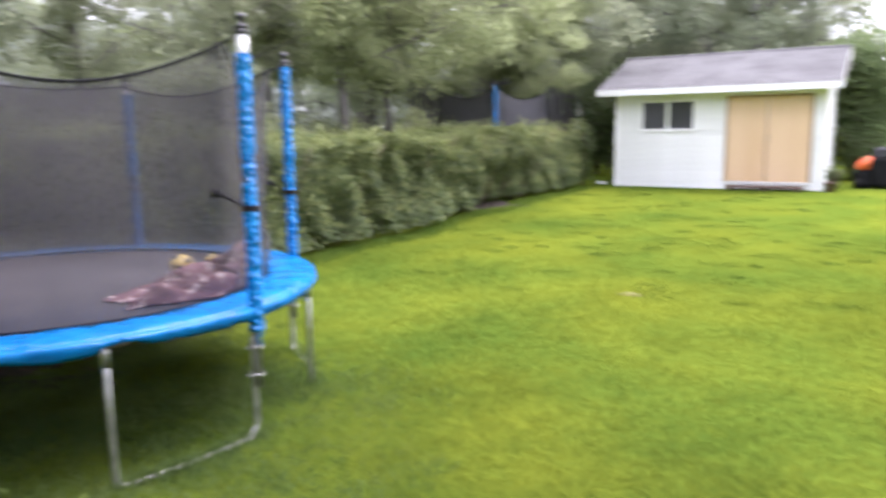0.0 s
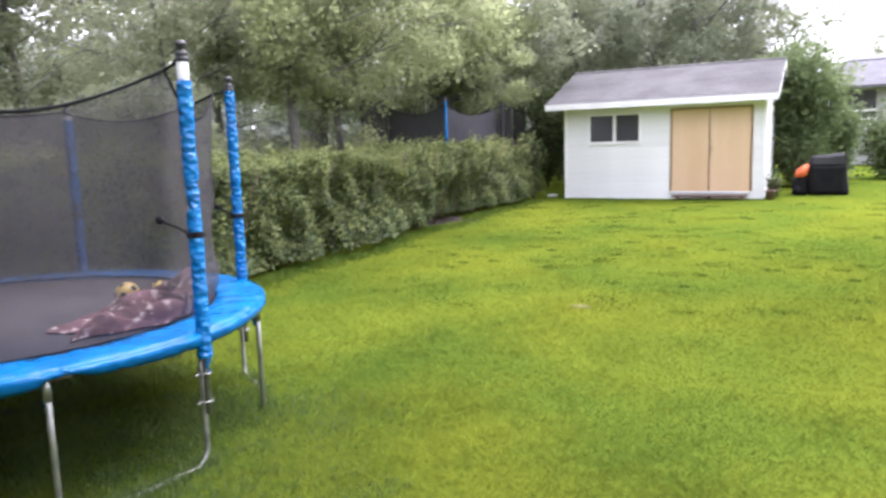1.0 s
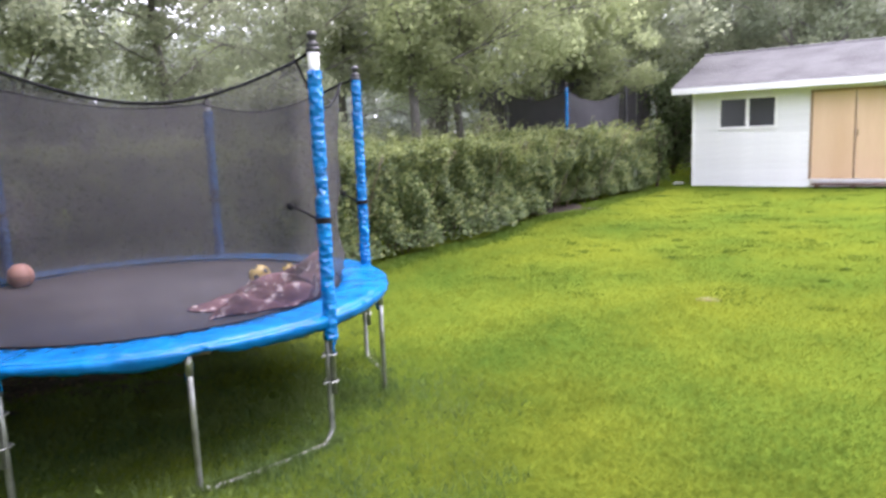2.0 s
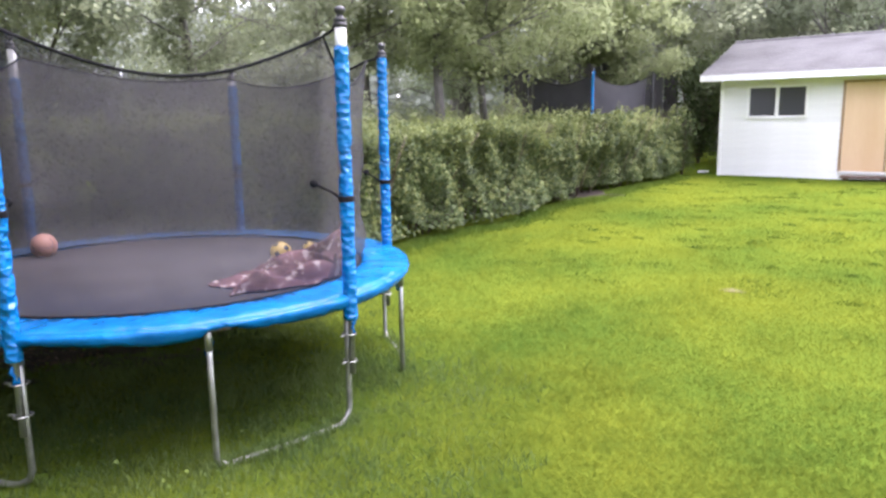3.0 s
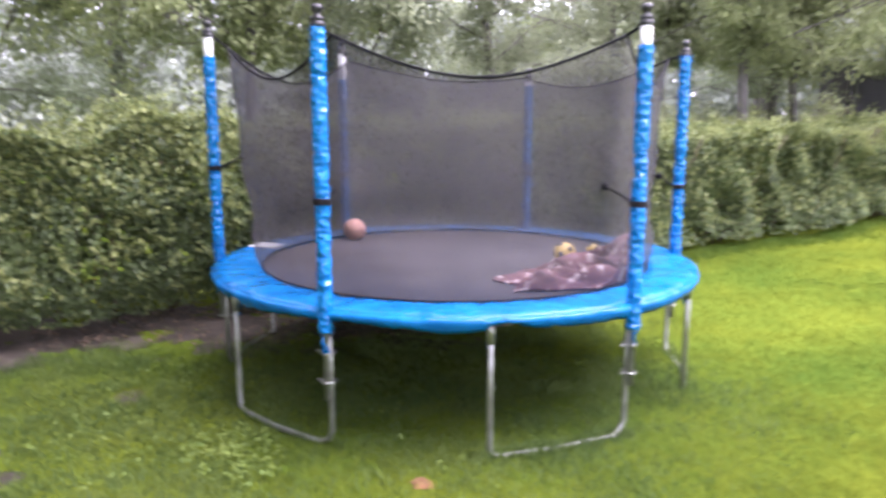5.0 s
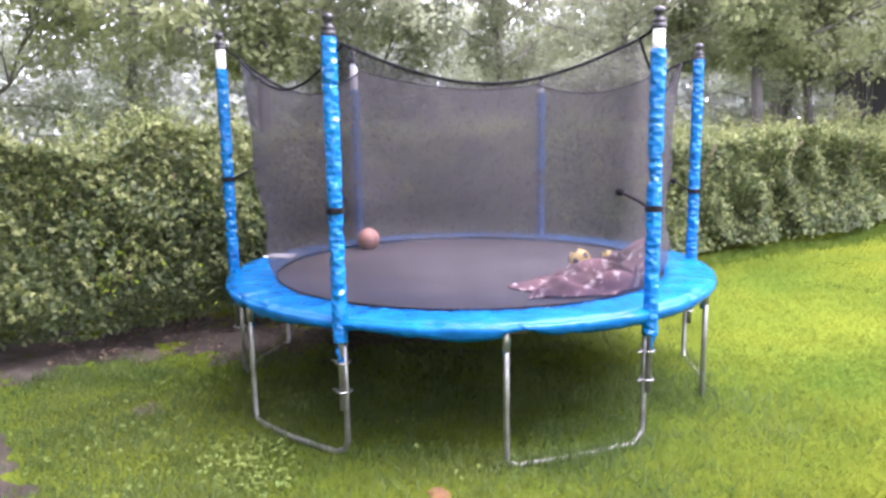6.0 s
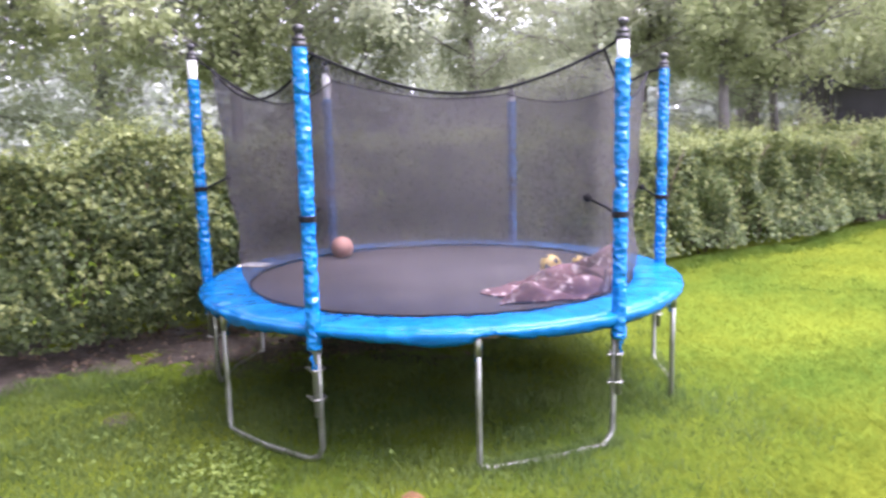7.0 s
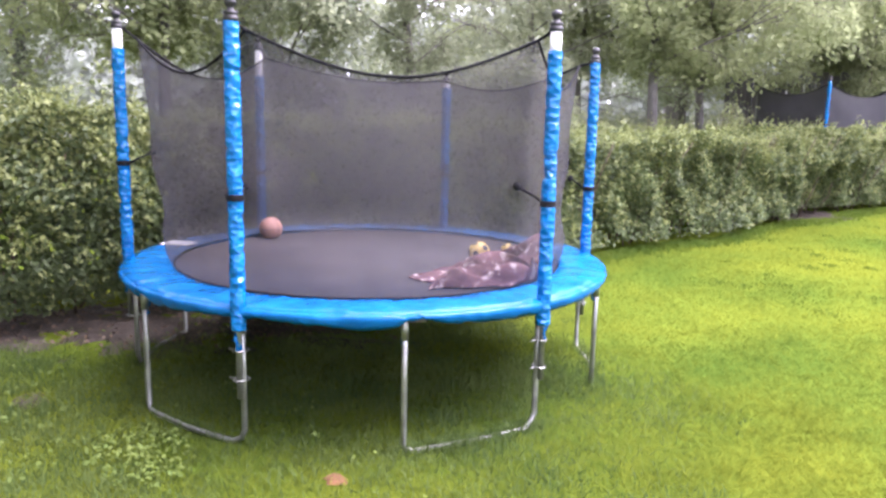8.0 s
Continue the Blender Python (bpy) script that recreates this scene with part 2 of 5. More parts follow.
def box(bm, lo, hi, bevel=0.0):
    lo, hi = Vector(lo), Vector(hi)
    got = bmesh.ops.create_cube(bm, size=1, matrix=Matrix.Translation((lo + hi) / 2) @ Matrix.Diagonal((*(hi - lo), 1)))
    if bevel:
        edges = list({e for v in got["verts"] for e in v.link_edges})
        bmesh.ops.bevel(bm, geom=edges, offset=bevel, segments=2, affect="EDGES")
    return bm


def block(lo, hi, bevel=0.0):
    return box(bmesh.new(), lo, hi, bevel)


def tube(bm, pts, radius, sides=10, closed=False, wobble=None):
    """A round bar along points; radius is a number or one for each point."""
    pts = [Vector(p) for p in pts]
    rad = [radius] * len(pts) if isinstance(radius, (int, float)) else radius
    rings, side = [], None
    for i, p in enumerate(pts):
        a, b = pts[i - 1 if (i or closed) else 0], pts[(i + 1) % len(pts) if closed else min(i + 1, len(pts) - 1)]
        d = (b - a).normalized()
        side = d.orthogonal() if side is None else side - side.dot(d) * d
        side.normalize()
        up = d.cross(side)
        ring = []
        for k in range(sides):
            t = 2 * math.pi * k / sides
            r = rad[i] + (wobble(i, t) if wobble else 0)
            ring.append(bm.verts.new(p + r * (math.cos(t) * side + math.sin(t) * up)))
        rings.append(ring)
    for i in range(len(rings) if closed else len(rings) - 1):
        a, b = rings[i], rings[(i + 1) % len(rings)]
        for k in range(sides):
            bm.faces.new((a[k], a[(k + 1) % sides], b[(k + 1) % sides], b[k]))
    if not closed:
        bm.faces.new(rings[0][::-1]), bm.faces.new(rings[-1])
    return bm


def lathe(bm, profile, sides=16, at=(0, 0, 0)):
    """A turned body from (radius, height) pairs."""
    rings = [[bm.verts.new((at[0] + r * math.cos(2 * math.pi * k / sides), at[1] + r * math.sin(2 * math.pi * k / sides), at[2] + z)) for k in range(sides)] for r, z in profile]
    for a, b in zip(rings, rings[1:]):
        for k in range(sides):
            bm.faces.new((a[k], a[(k + 1) % sides], b[(k + 1) % sides], b[k]))
    bm.faces.new(rings[0][::-1]), bm.faces.new(rings[-1])
    return bm


def waves(seed, count, low, high):
    """A smooth random function of two arrays, about -1 to 1."""
    g = np.random.default_rng(seed)
    k, t, f = np.exp(g.uniform(np.log(low), np.log(high), count)), g.uniform(0, 6.28, count), g.uniform(0, 6.28, count)
    return lambda x, y: sum(np.sin(a * (np.cos(b) * x + np.sin(b) * y) + c) for a, b, c in zip(k, t, f)) / count ** 0.5 / 1.2


def ground_z(x, y):
    """The lawn is level by the trampoline and rises gently towards the shed."""
    s = np.clip((np.asarray(y, float) + 5.5) / 16.5, 0, 1.2)
    return 0.425 * (s + 0.10 * (s * s - s)) - 0.065


ROUGH = waves(3, 14, 0.8, 5)


def lawn_z(x, y):
    """The lawn with its small unevenness."""
    return ground_z(x, y) + 0.009 * ROUGH(x, y)


def leaf_mesh(name, pos, out, size, mat, seed, slim=0.6, spread=0.9):
    """Folded pointed leaves at pos, facing more or less along out."""
    g = np.random.default_rng(seed)
    n = len(pos)
    nor = out + spread * g.normal(size=(n, 3))
    nor /= np.linalg.norm(nor, axis=1, keepdims=True)
    way = g.normal(size=(n, 3)) + np.array([0, 0, -0.5])
    way -= (way * nor).sum(1, keepdims=True) * nor
    way /= np.linalg.norm(way, axis=1, keepdims=True) + 1e-9
    across = np.cross(nor, way)
    s = (size * g.uniform(0.6, 1.35, n))[:, None]
    v = np.empty((n, 4, 3))
    v[:, 0], v[:, 2] = pos - 0.5 * s * way, pos + 0.5 * s * way - 0.12 * s * nor
    mid = pos - 0.06 * s * way + 0.10 * s * nor
    v[:, 1], v[:, 3] = mid + slim * 0.5 * s * across, mid - slim * 0.5 * s * across
    q = np.arange(4 * n).reshape(n, 4)
    f = np.concatenate([q[:, [0, 1, 2]], q[:, [0, 2, 3]]])
    return quick_mesh(name, v.reshape(-1, 3), f, mat)


# ---- ground ----
def make_ground():
    fine = np.linspace(-16, 26, 106)
    far = np.array([40, 70, 120, 250, 600, 1500.0])
    ax = np.concatenate([-far[::-1], fine, far])
    X, Y = np.meshgrid(ax, ax, indexing="ij")
    Z = np.where(np.hypot(X, Y) < 30, lawn_z(X, Y), ground_z(X, Y))
    n = len(ax)
    i = np.arange(n * n).reshape(n, n)
    f = np.stack([i[:-1, :-1], i[1:, :-1], i[1:, 1:], i[:-1, 1:]], -1).reshape(-1, 4)
    ob = new("ground", quick_mesh("ground", np.stack([X, Y, Z], -1).reshape(-1, 3), f, LAWN, True))
    return tagged(ob, "mown yellow-green lawn, wet, rising gently towards a shed", "lawn", kind="structure")


SOIL_SPOTS = [(-4.75, -5.6, 1.5, 1.75), (-4.75, -7.3, 0.95, 1.05), (-5.3, -2.8, 0.5, 1.4), (-5.4, 5.7, 0.85, 0.9), (-5.2, -9.5, 0.75, 1.6), (-2.75, -9.85, 0.8, 0.5)]


def soil_depth(x, y):
    """Above 0 where bare soil shows."""
    edge = waves(11, 16, 1.5, 16)
    d = np.max([1 - np.hypot((x - a) / rx, (y - b) / ry) for a, b, rx, ry in SOIL_SPOTS], axis=0)
    return d + 0.16 * edge(x, y)


def make_soil():
    xs, ys = np.linspace(-7, -1.5, 136), np.linspace(-14.5, 10.5, 620)
    X, Y = np.meshgrid(xs, ys, indexing="ij")
    D = soil_depth(X, Y)
    Z = lawn_z(X, Y) + 0.002 + 0.030 * np.clip(D * 2.0, -1.6, 0.6) + 0.022 * waves(12, 22, 5, 34)(X, Y)
    i = np.arange(X.size).reshape(X.shape)
    f = np.stack([i[:-1, :-1], i[1:, :-1], i[1:, 1:], i[:-1, 1:]], -1).reshape(-1, 4)
    keep = (D.ravel()[f].max(1) > -0.5)
    ob = new("soil_bed", quick_mesh("soil_bed", np.stack([X, Y, Z], -1).reshape(-1, 3), f[keep], SOIL, True))
    return tagged(ob, "bare dark damp soil under the trampoline and along the hedge", "soil", kind="structure")


def make_grass():
    g = np.random.default_rng(5)
    n = 820000
    wide = g.uniform(0, 1, n) < 0.2
    r = np.where(wide, 26 * g.uniform(0, 1, n) ** 0.6, 2.9 * (24 / 2.9) ** (g.uniform(0, 1, n) ** 0.92))
    r *= g.uniform(0.6, 1.2, n)
    r = np.where(g.uniform(0, 1, n) < 0.10, 3.6 * g.uniform(0, 1, n) ** 0.5, r)
    a = np.radians(np.where(wide, g.uniform(-180, 180, n), g.normal(44, 34, n)))
    x, y = 2.6 - r * np.sin(a), -9.1 + r * np.cos(a)
    d = soil_depth(x, y)
    shed = (x > -4.0) & (x < 1.35) & (y > 11.05)
    keep = (d < g.uniform(-0.45, 0.30, n)) & ~shed & (x > -6.2) & (y > -13.0)
    x, y, r = x[keep], y[keep], r[keep]
    n = len(x)
    lush = 0.5 + 0.5 * waves(21, 12, 0.5, 3.0)(x, y)
    tuft = np.clip(waves(22, 14, 3, 14)(x, y), 0, 2)
    h = (0.022 + 0.012 * lush + 0.012 * tuft) * g.uniform(0.6, 1.4, n) * np.where(g.uniform(0, 1, n) < 0.06, 2.0, 1)
    w = (0.0022 + 0.00045 * r) * g.uniform(0.7, 1.3, n)
    t, lean = g.uniform(0, 6.28, n), g.uniform(0.4, 2.1, n) * h
    z = lawn_z(x, y) - 0.004
    side = np.stack([-np.sin(t), np.cos(t), 0 * t], 1) * w[:, None]
    base = np.stack([x, y, z], 1)
    fall = g.uniform(0, 6.28, n)
    tip = base + np.stack([lean * np.cos(fall), lean * np.sin(fall), h], 1)
    v = np.stack([base - side, base + side, tip], 1).reshape(-1, 3)
    me = quick_mesh("grass", v, np.arange(3 * n).reshape(n, 3), BLADE)
    ob = new("grass", me)
    return tagged(ob, "short uneven yellow-green grass blades with darker tufts", "grass", kind="stuff")


def make_tall_grass():
    """The longer grass that the mower misses: below and before the trampoline and along to the hedge's foot."""
    g = np.random.default_rng(25)
    n = 150000
    x, y = g.uniform(-5.0, 0.6, n), g.uniform(-10.6, -3.4, n)
    around = np.hypot((x + 2.4) / 2.5, (y + 6.6) / 2.6)
    left = np.hypot((x + 2.6) / 2.6, (y + 8.9) / 1.5)
    near = np.minimum(around, left) + 0.22 * waves(26, 14, 1.2, 7)(x, y)
    d = soil_depth(x, y)
    bare = (np.hypot(x + 3.10, y + 8.55) < 0.15) | (np.hypot(x + 2.75, y + 9.85) < 0.3) | (np.hypot(x + 0.89, y + 7.30) < 0.09)
    keep = (near < g.uniform(0.55, 1.1, n)) & (d < g.uniform(-0.25, 0.20, n)) & ~bare
    x, y = x[keep], y[keep]
    n = len(x)
    tuft = np.clip(0.5 + 0.5 * waves(27, 16, 3, 15)(x, y), 0, 1.4)
    h = (0.030 + 0.042 * tuft) * g.uniform(0.5, 1.4, n)
    t, fall = g.uniform(0, 6.28, n), g.uniform(0, 6.28, n)
    w = g.uniform(0.0022, 0.0048, n)[:, None]
    side = np.stack([-np.sin(t), np.cos(t), 0 * t], 1) * w
    base = np.stack([x, y, lawn_z(x, y) - 0.004], 1)
    lean = np.stack([np.cos(fall), np.sin(fall), 0 * t], 1) * (g.uniform(0.2, 1.1, n) * h)[:, None]
    up = np.stack([0 * t, 0 * t, h], 1)
    mid = base + 0.3 * lean + 0.6 * up
    v = np.stack([base - side, base + side, mid + 0.7 * side, mid - 0.7 * side, base + lean + up], 1).reshape(-1, 3)
    i = 5 * np.arange(n)[:, None]
    f = np.concatenate([i + [0, 1, 2], i + [0, 2, 3], i + [3, 2, 4]])
    return tagged(new("tall_grass", quick_mesh("tall_grass", v, f, TALL)), "longer unmown green grass round and below the trampoline", "grass", kind="stuff")


def blades_at(x, y, h, w, mat, name, label, g):
    """Bent single blades standing at given places."""
    n = len(x)
    t, fall = g.uniform(0, 6.28, n), g.uniform(0, 6.28, n)
    side = np.stack([-np.sin(t), np.cos(t), 0 * t], 1) * w[:, None]
    base = np.stack([x, y, lawn_z(x, y) - 0.004], 1)
    lean = np.stack([np.cos(fall), np.sin(fall), 0 * t], 1) * (g.uniform(0.2, 1.2, n) * h)[:, None]
    up = np.stack([0 * t, 0 * t, h], 1)
    mid = base + 0.3 * lean + 0.6 * up
    v = np.stack([base - side, base + side, mid + 0.7 * side, mid - 0.7 * side, base + lean + up], 1).reshape(-1, 3)
    i = 5 * np.arange(n)[:, None]
    f = np.concatenate([i + [0, 1, 2], i + [0, 2, 3], i + [3, 2, 4]])
    return tagged(new(name, quick_mesh(name, v, f, mat)), label, "grass", kind="stuff")


def make_leg_grass():
    """Uncut grass growing over the bars on which the trampoline stands."""
    g = np.random.default_rng(28)
    xs, ys = [], []
    for k in range(6):
        a, b = radians(245.6 + 60 * k - 29.5), radians(245.6 + 60 * k)
        f = g.uniform(-0.06, 1.06, 1500)
        off = g.normal(0, 0.04, 1500)
        t = a + (b - a) * f
        r = 1.885 * math.cos((b - a) / 2) / np.cos(t - (a + b) / 2) + 0.06 * np.sin(np.clip(f, 0, 1) * math.pi) + off
        xs.append(-2.695 + r * np.cos(t)), ys.append(-6.03 + r * np.sin(t))
    x, y = np.concatenate(xs), np.concatenate(ys)
    thick = 0.5 + 0.5 * waves(29, 10, 4, 14)(x, y)
    keep = g.uniform(0, 1, len(x)) < (0.05 + 0.55 * thick) * np.repeat([0.25, 0.35, 2.2, 0.6, 0.6, 0.6], 1500)
    x, y = x[keep], y[keep]
    n = len(x)
    return blades_at(x, y, g.uniform(0.045, 0.105, n), g.uniform(0.0022, 0.0045, n), TALL, "leg_grass", "long green grass over the trampoline's foot bars", g)


def make_foot_grass():
    """Uncut fringe along the hedge's foot."""
    g = np.random.default_rng(30)
    n = 22000
    y = g.uniform(-3.2, 10.4, n)
    x = -4.72 + 0.17 * waves(41, 9, 0.7, 2.4)(y, 0 * y) + np.abs(g.normal(0, 0.22, n)) - 0.12
    keep = soil_depth(x, y) < g.uniform(-0.1, 0.3, n)
    x, y = x[keep], y[keep]
    n = len(x)
    return blades_at(x, y, g.uniform(0.03, 0.10, n), g.uniform(0.005, 0.009, n), TUFT, "foot_grass", "uncut dark green grass at the hedge's foot", g)


def make_tufts():
    """Coarse dark green tufts that stand out of the lawn."""
    g = np.random.default_rng(36)
    m = 150
    cx, cy, cr = g.uniform(-4.2, 5.5, m), g.uniform(-1.5, 10.3, m), g.uniform(0.06, 0.24, m)
    k = np.repeat(np.arange(m), 70)
    x = cx[k] + 1.5 * cr[k] * g.normal(0, 0.5, len(k))
    y = cy[k] + cr[k] * g.normal(0, 0.5, len(k))
    n = len(k)
    return blades_at(x, y, g.uniform(0.02, 0.05, n), g.uniform(0.004, 0.008, n), TUFT, "grass_tufts", "coarse dark green grass tufts in the lawn", g)


def make_patch(name, label, category, x, y, size, mat, seed):
    g = random.Random(seed)
    bm = bmesh.new()
    rings = []
    for k, s in enumerate((1.0, 0.7, 0.35)):
        ring = []
        for i in range(14):
            t = 2 * math.pi * i / 14
            r = size * s * g.uniform(0.75, 1.2)
            px, py = x + r * math.cos(t), y + 0.75 * r * math.sin(t)
            ring.append(bm.verts.new((px, py, float(ground_z(px, py)) + (0.004, 0.012, 0.018)[k] * g.uniform(0.8, 1.2))))
        rings.append(ring)
    for a, b in zip(rings, rings[1:]):
        for i in range(14):
            bm.faces.new((a[i], a[(i + 1) % 14], b[(i + 1) % 14], b[i]))
    bm.faces.new(rings[-1])
    me = bpy.data.meshes.new(name)
    bm.to_mesh(me)
    bm.free()
    return tagged(new(name, dressed(me, mat, True)), label, category)


def make_weeds(x, y, radius, count, size, seed):
    g = np.random.default_rng(seed)
    a, r = g.uniform(0, 6.28, count), radius * g.uniform(0, 1, count) ** 0.7
    px, py = x + 1.5 * r * np.cos(a), y + r * np.sin(a)
    pos = np.stack([px, py, ground_z(px, py) + g.uniform(0.02, 0.075, count)], 1)
    me = leaf_mesh("weeds", pos, np.tile([0.0, 0.0, 1.0], (count, 1)), np.full(count, size), WEED, seed, 0.75, 0.45)
    return tagged(new("weeds", me), "pale green broad-leaved weeds low in the lawn", "weeds", kind="stuff")


make_ground()
make_soil()
make_grass()
make_tall_grass()
make_leg_grass()
make_foot_grass()
make_tufts()
make_patch("clay_clod", "small orange clay clod lying on the grass", "clod", -0.89, -7.30, 0.085, CLAY, 1)
make_patch("worn_patch", "small worn sandy patch in the lawn", "bare patch", 0.20, -1.0, 0.13, SAND, 2)
make_patch("worn_patch", "dark bare earth spot in the lawn", "bare patch", -3.10, -8.55, 0.17, SOIL, 3)
make_patch("worn_patch", "dark bare earth spot in the lawn", "bare patch", -2.75, -9.85, 0.35, SOIL, 4)
for spot in ((-1.75, -8.15, 0.30, 520, 0.03, 31), (-2.6, -8.9, 0.6, 220, 0.03, 32), (-3.4, -8.0, 0.9, 260, 0.032, 35), (-2.9, -7.2, 0.8, 90, 0.032, 33), (-1.2, -7.0, 0.7, 60, 0.03, 34), (-4.0, -6.6, 0.7, 110, 0.035, 37)):
    make_weeds(*spot)


# ---- hedge ----
HEDGE_Y0, HEDGE_Y1 = -14.5, 10.6


def hedge_front(y, z):
    a, b = waves(41, 9, 0.7, 2.4), waves(42, 14, 3, 11)
    hollow = 0.55 * np.exp(-((y - 5.7) / 1.0) ** 2) * np.clip(1.2 - z, 0, 1)
    left = 0.12 / (1 + np.exp((y + 7.6) * 3)) + 0.22 * np.clip(0.75 - z, 0, 1) * np.exp(-((y + 5.8) / 2.2) ** 4)
    return -4.74 + 0.17 * a(y, 1.6 * z) + 0.09 * b(y, z) + (-0.30 + 0.62 / (1 + np.exp(-(y + 2.6) * 2))) * np.clip(0.55 - z, 0, 1) - hollow - left - 0.10 * np.clip(z - 1.6, 0, 1)


def hedge_top(x, y):
    a, b = waves(43, 9, 0.5, 2.0), waves(44, 12, 3, 9)
    return 1.93 + 0.09 * a(y, x) + 0.12 * b(y, x) - 0.04 / (1 + np.exp((y + 7) * 2)) - 0.018 * np.clip(y + 3, 0, 14)


def make_hedge():
    hedge = thing("hedge", "tall dense leafy green hedge, yellowish on top", "hedge")
    g = np.random.default_rng(51)
    n = 172000
    y = HEDGE_Y0 + (HEDGE_Y1 - HEDGE_Y0) * g.uniform(0, 1, n)
    z = g.uniform(0.05, 1, n) ** 0.85 * 2.15
    depth = np.abs(g.normal(0, 0.13, n)) + 0.45 * (g.uniform(0, 1, n) < 0.18) * g.uniform(0, 1, n) - 0.04
    x = hedge_front(y, z) - depth
    low = (z < 0.6) & (y < -2.6) & (g.uniform(0, 1, n) > 0.45 + 1.0 * z)
    hole = waves(45, 16, 2.0, 7)(y, z) < -0.5 - 0.4 * np.clip(z - 0.9, 0, 1)
    keep = (z + ground_z(x, y) < hedge_top(x, y)) & ~low & ~(hole & (g.uniform(0, 1, n) < 0.75))
    front = np.stack([x, y, z + ground_z(x, y)], 1)[keep]
    out1 = np.tile([0.8, 0.0, 0.55], (len(front), 1))
    m = 62000
    y = HEDGE_Y0 + (HEDGE_Y1 - HEDGE_Y0) * g.uniform(0, 1, m)
    x = hedge_front(y, np.full(m, 1.9)) - 1.5 * g.uniform(0, 1, m) ** 1.3
    sprig = np.clip(waves(46, 16, 5, 16)(y, x) - 0.6, 0, 1) * 0.55
    z = hedge_top(x, y) - np.abs(g.normal(0, 0.10, m)) + sprig * g.uniform(0, 1, m)
    top = np.stack([x, y, z], 1)
    # dark green leaves low down, a growing share of yellow-green ones higher up
    paler = np.concatenate([g.uniform(0, 1, len(front)) < np.clip((front[:, 2] - 0.85) * 0.6, 0.12, 0.70), g.uniform(0, 1, m) < 0.75])
    pos, out = np.concatenate([front, top]), np.concatenate([out1, np.tile([0.3, 0.0, 1.0], (m, 1))])
    child("foliage", leaf_mesh("foliage", pos[~paler], out[~paler], np.full((~paler).sum(), 0.063), HEDGE, 52, 0.6, 0.6), hedge, "dark green oval leaves", "stuff")
    child("young_foliage", leaf_mesh("young_foliage", pos[paler], out[paler], np.full(paler.sum(), 0.058), HEDGE_PALE, 53, 0.6, 0.6), hedge, "yellow-green leaves, more of them higher up", "stuff")
    # loose yellow-green sprigs that stick out of the clipped faces
    m = 3600
    y = g.uniform(HEDGE_Y0, HEDGE_Y1, m)
    up = g.uniform(0, 1, m) < 0.36
    z = np.where(up, 0, g.uniform(0.35, 1.85, m))
    x = np.where(up, -4.85 - g.uniform(0, 1.3, m), hedge_front(y, z) - 0.05)
    root = np.stack([x, y, np.where(up, hedge_top(x, y) - 0.08, z + ground_z(x, y))], 1)
    way = np.stack([np.where(up, g.normal(0, 0.35, m), 0.7), g.normal(0, 0.4, m), np.where(up, 1.0, g.uniform(0.0, 0.9, m))], 1)
    way /= np.linalg.norm(way, axis=1, keepdims=True)
    reach = np.where(up, g.uniform(0.08, 0.30, m) * (1 + 0.9 * (g.uniform(0, 1, m) < 0.12)), g.uniform(0.07, 0.24, m))
    f = np.tile(np.linspace(0.1, 1, 11), m)
    k = np.repeat(np.arange(m), 11)
    pos = root[k] + way[k] * (f * reach[k])[:, None] + g.normal(0, 0.016, (len(k), 3))
    child("sprig_growth", leaf_mesh("sprig_growth", pos, way[k] * 0.4 + np.array([0.4, 0, 0.8]), np.full(len(k), 0.05), HEDGE_PALE, 56, 0.5, 0.7), hedge, "loose yellow-green sprigs", "stuff")
    bm = bmesh.new()
    gr = random.Random(54)
    for _ in range(330):
        y = gr.uniform(HEDGE_Y0, HEDGE_Y1)
        x = -5.05 - gr.uniform(0, 0.9) - (0.35 if y < -7.6 else 0)
        z0, r = float(ground_z(x, y)), gr.uniform(0.008, 0.02)
        p, pts = Vector((x, y, z0 - 0.02)), []
        lean = Vector((gr.uniform(-0.1, 0.45), gr.uniform(-0.35, 0.35), 1))
        for k in range(5):
            pts.append(p + lean * 0.42 * k + Vector((gr.uniform(-0.04, 0.04), gr.uniform(-0.05, 0.05), 0)))
        tube(bm, pts, [r * (1 - 0.16 * k) for k in range(5)], 5)
    part("woody_growth", bm, TWIG, hedge, "bare brown woody stems", True, "stuff")
    # the inner thicket that closes the view through the hedge
    y = g.uniform(HEDGE_Y0, HEDGE_Y1, 26000)
    x = -5.75 + g.normal(0, 0.22, 26000) - 0.2 * (y < -7.6)
    z = g.uniform(0.12, 1.75, 26000)
    child("inner_foliage", leaf_mesh("inner_foliage", np.stack([x, y, z + ground_z(x, y)], 1), np.tile([1.0, 0, 0.2], (26000, 1)), np.full(26000, 0.11), HEDGE, 55), hedge, "shaded leaves deep inside", "stuff")
    return hedge


make_hedge()


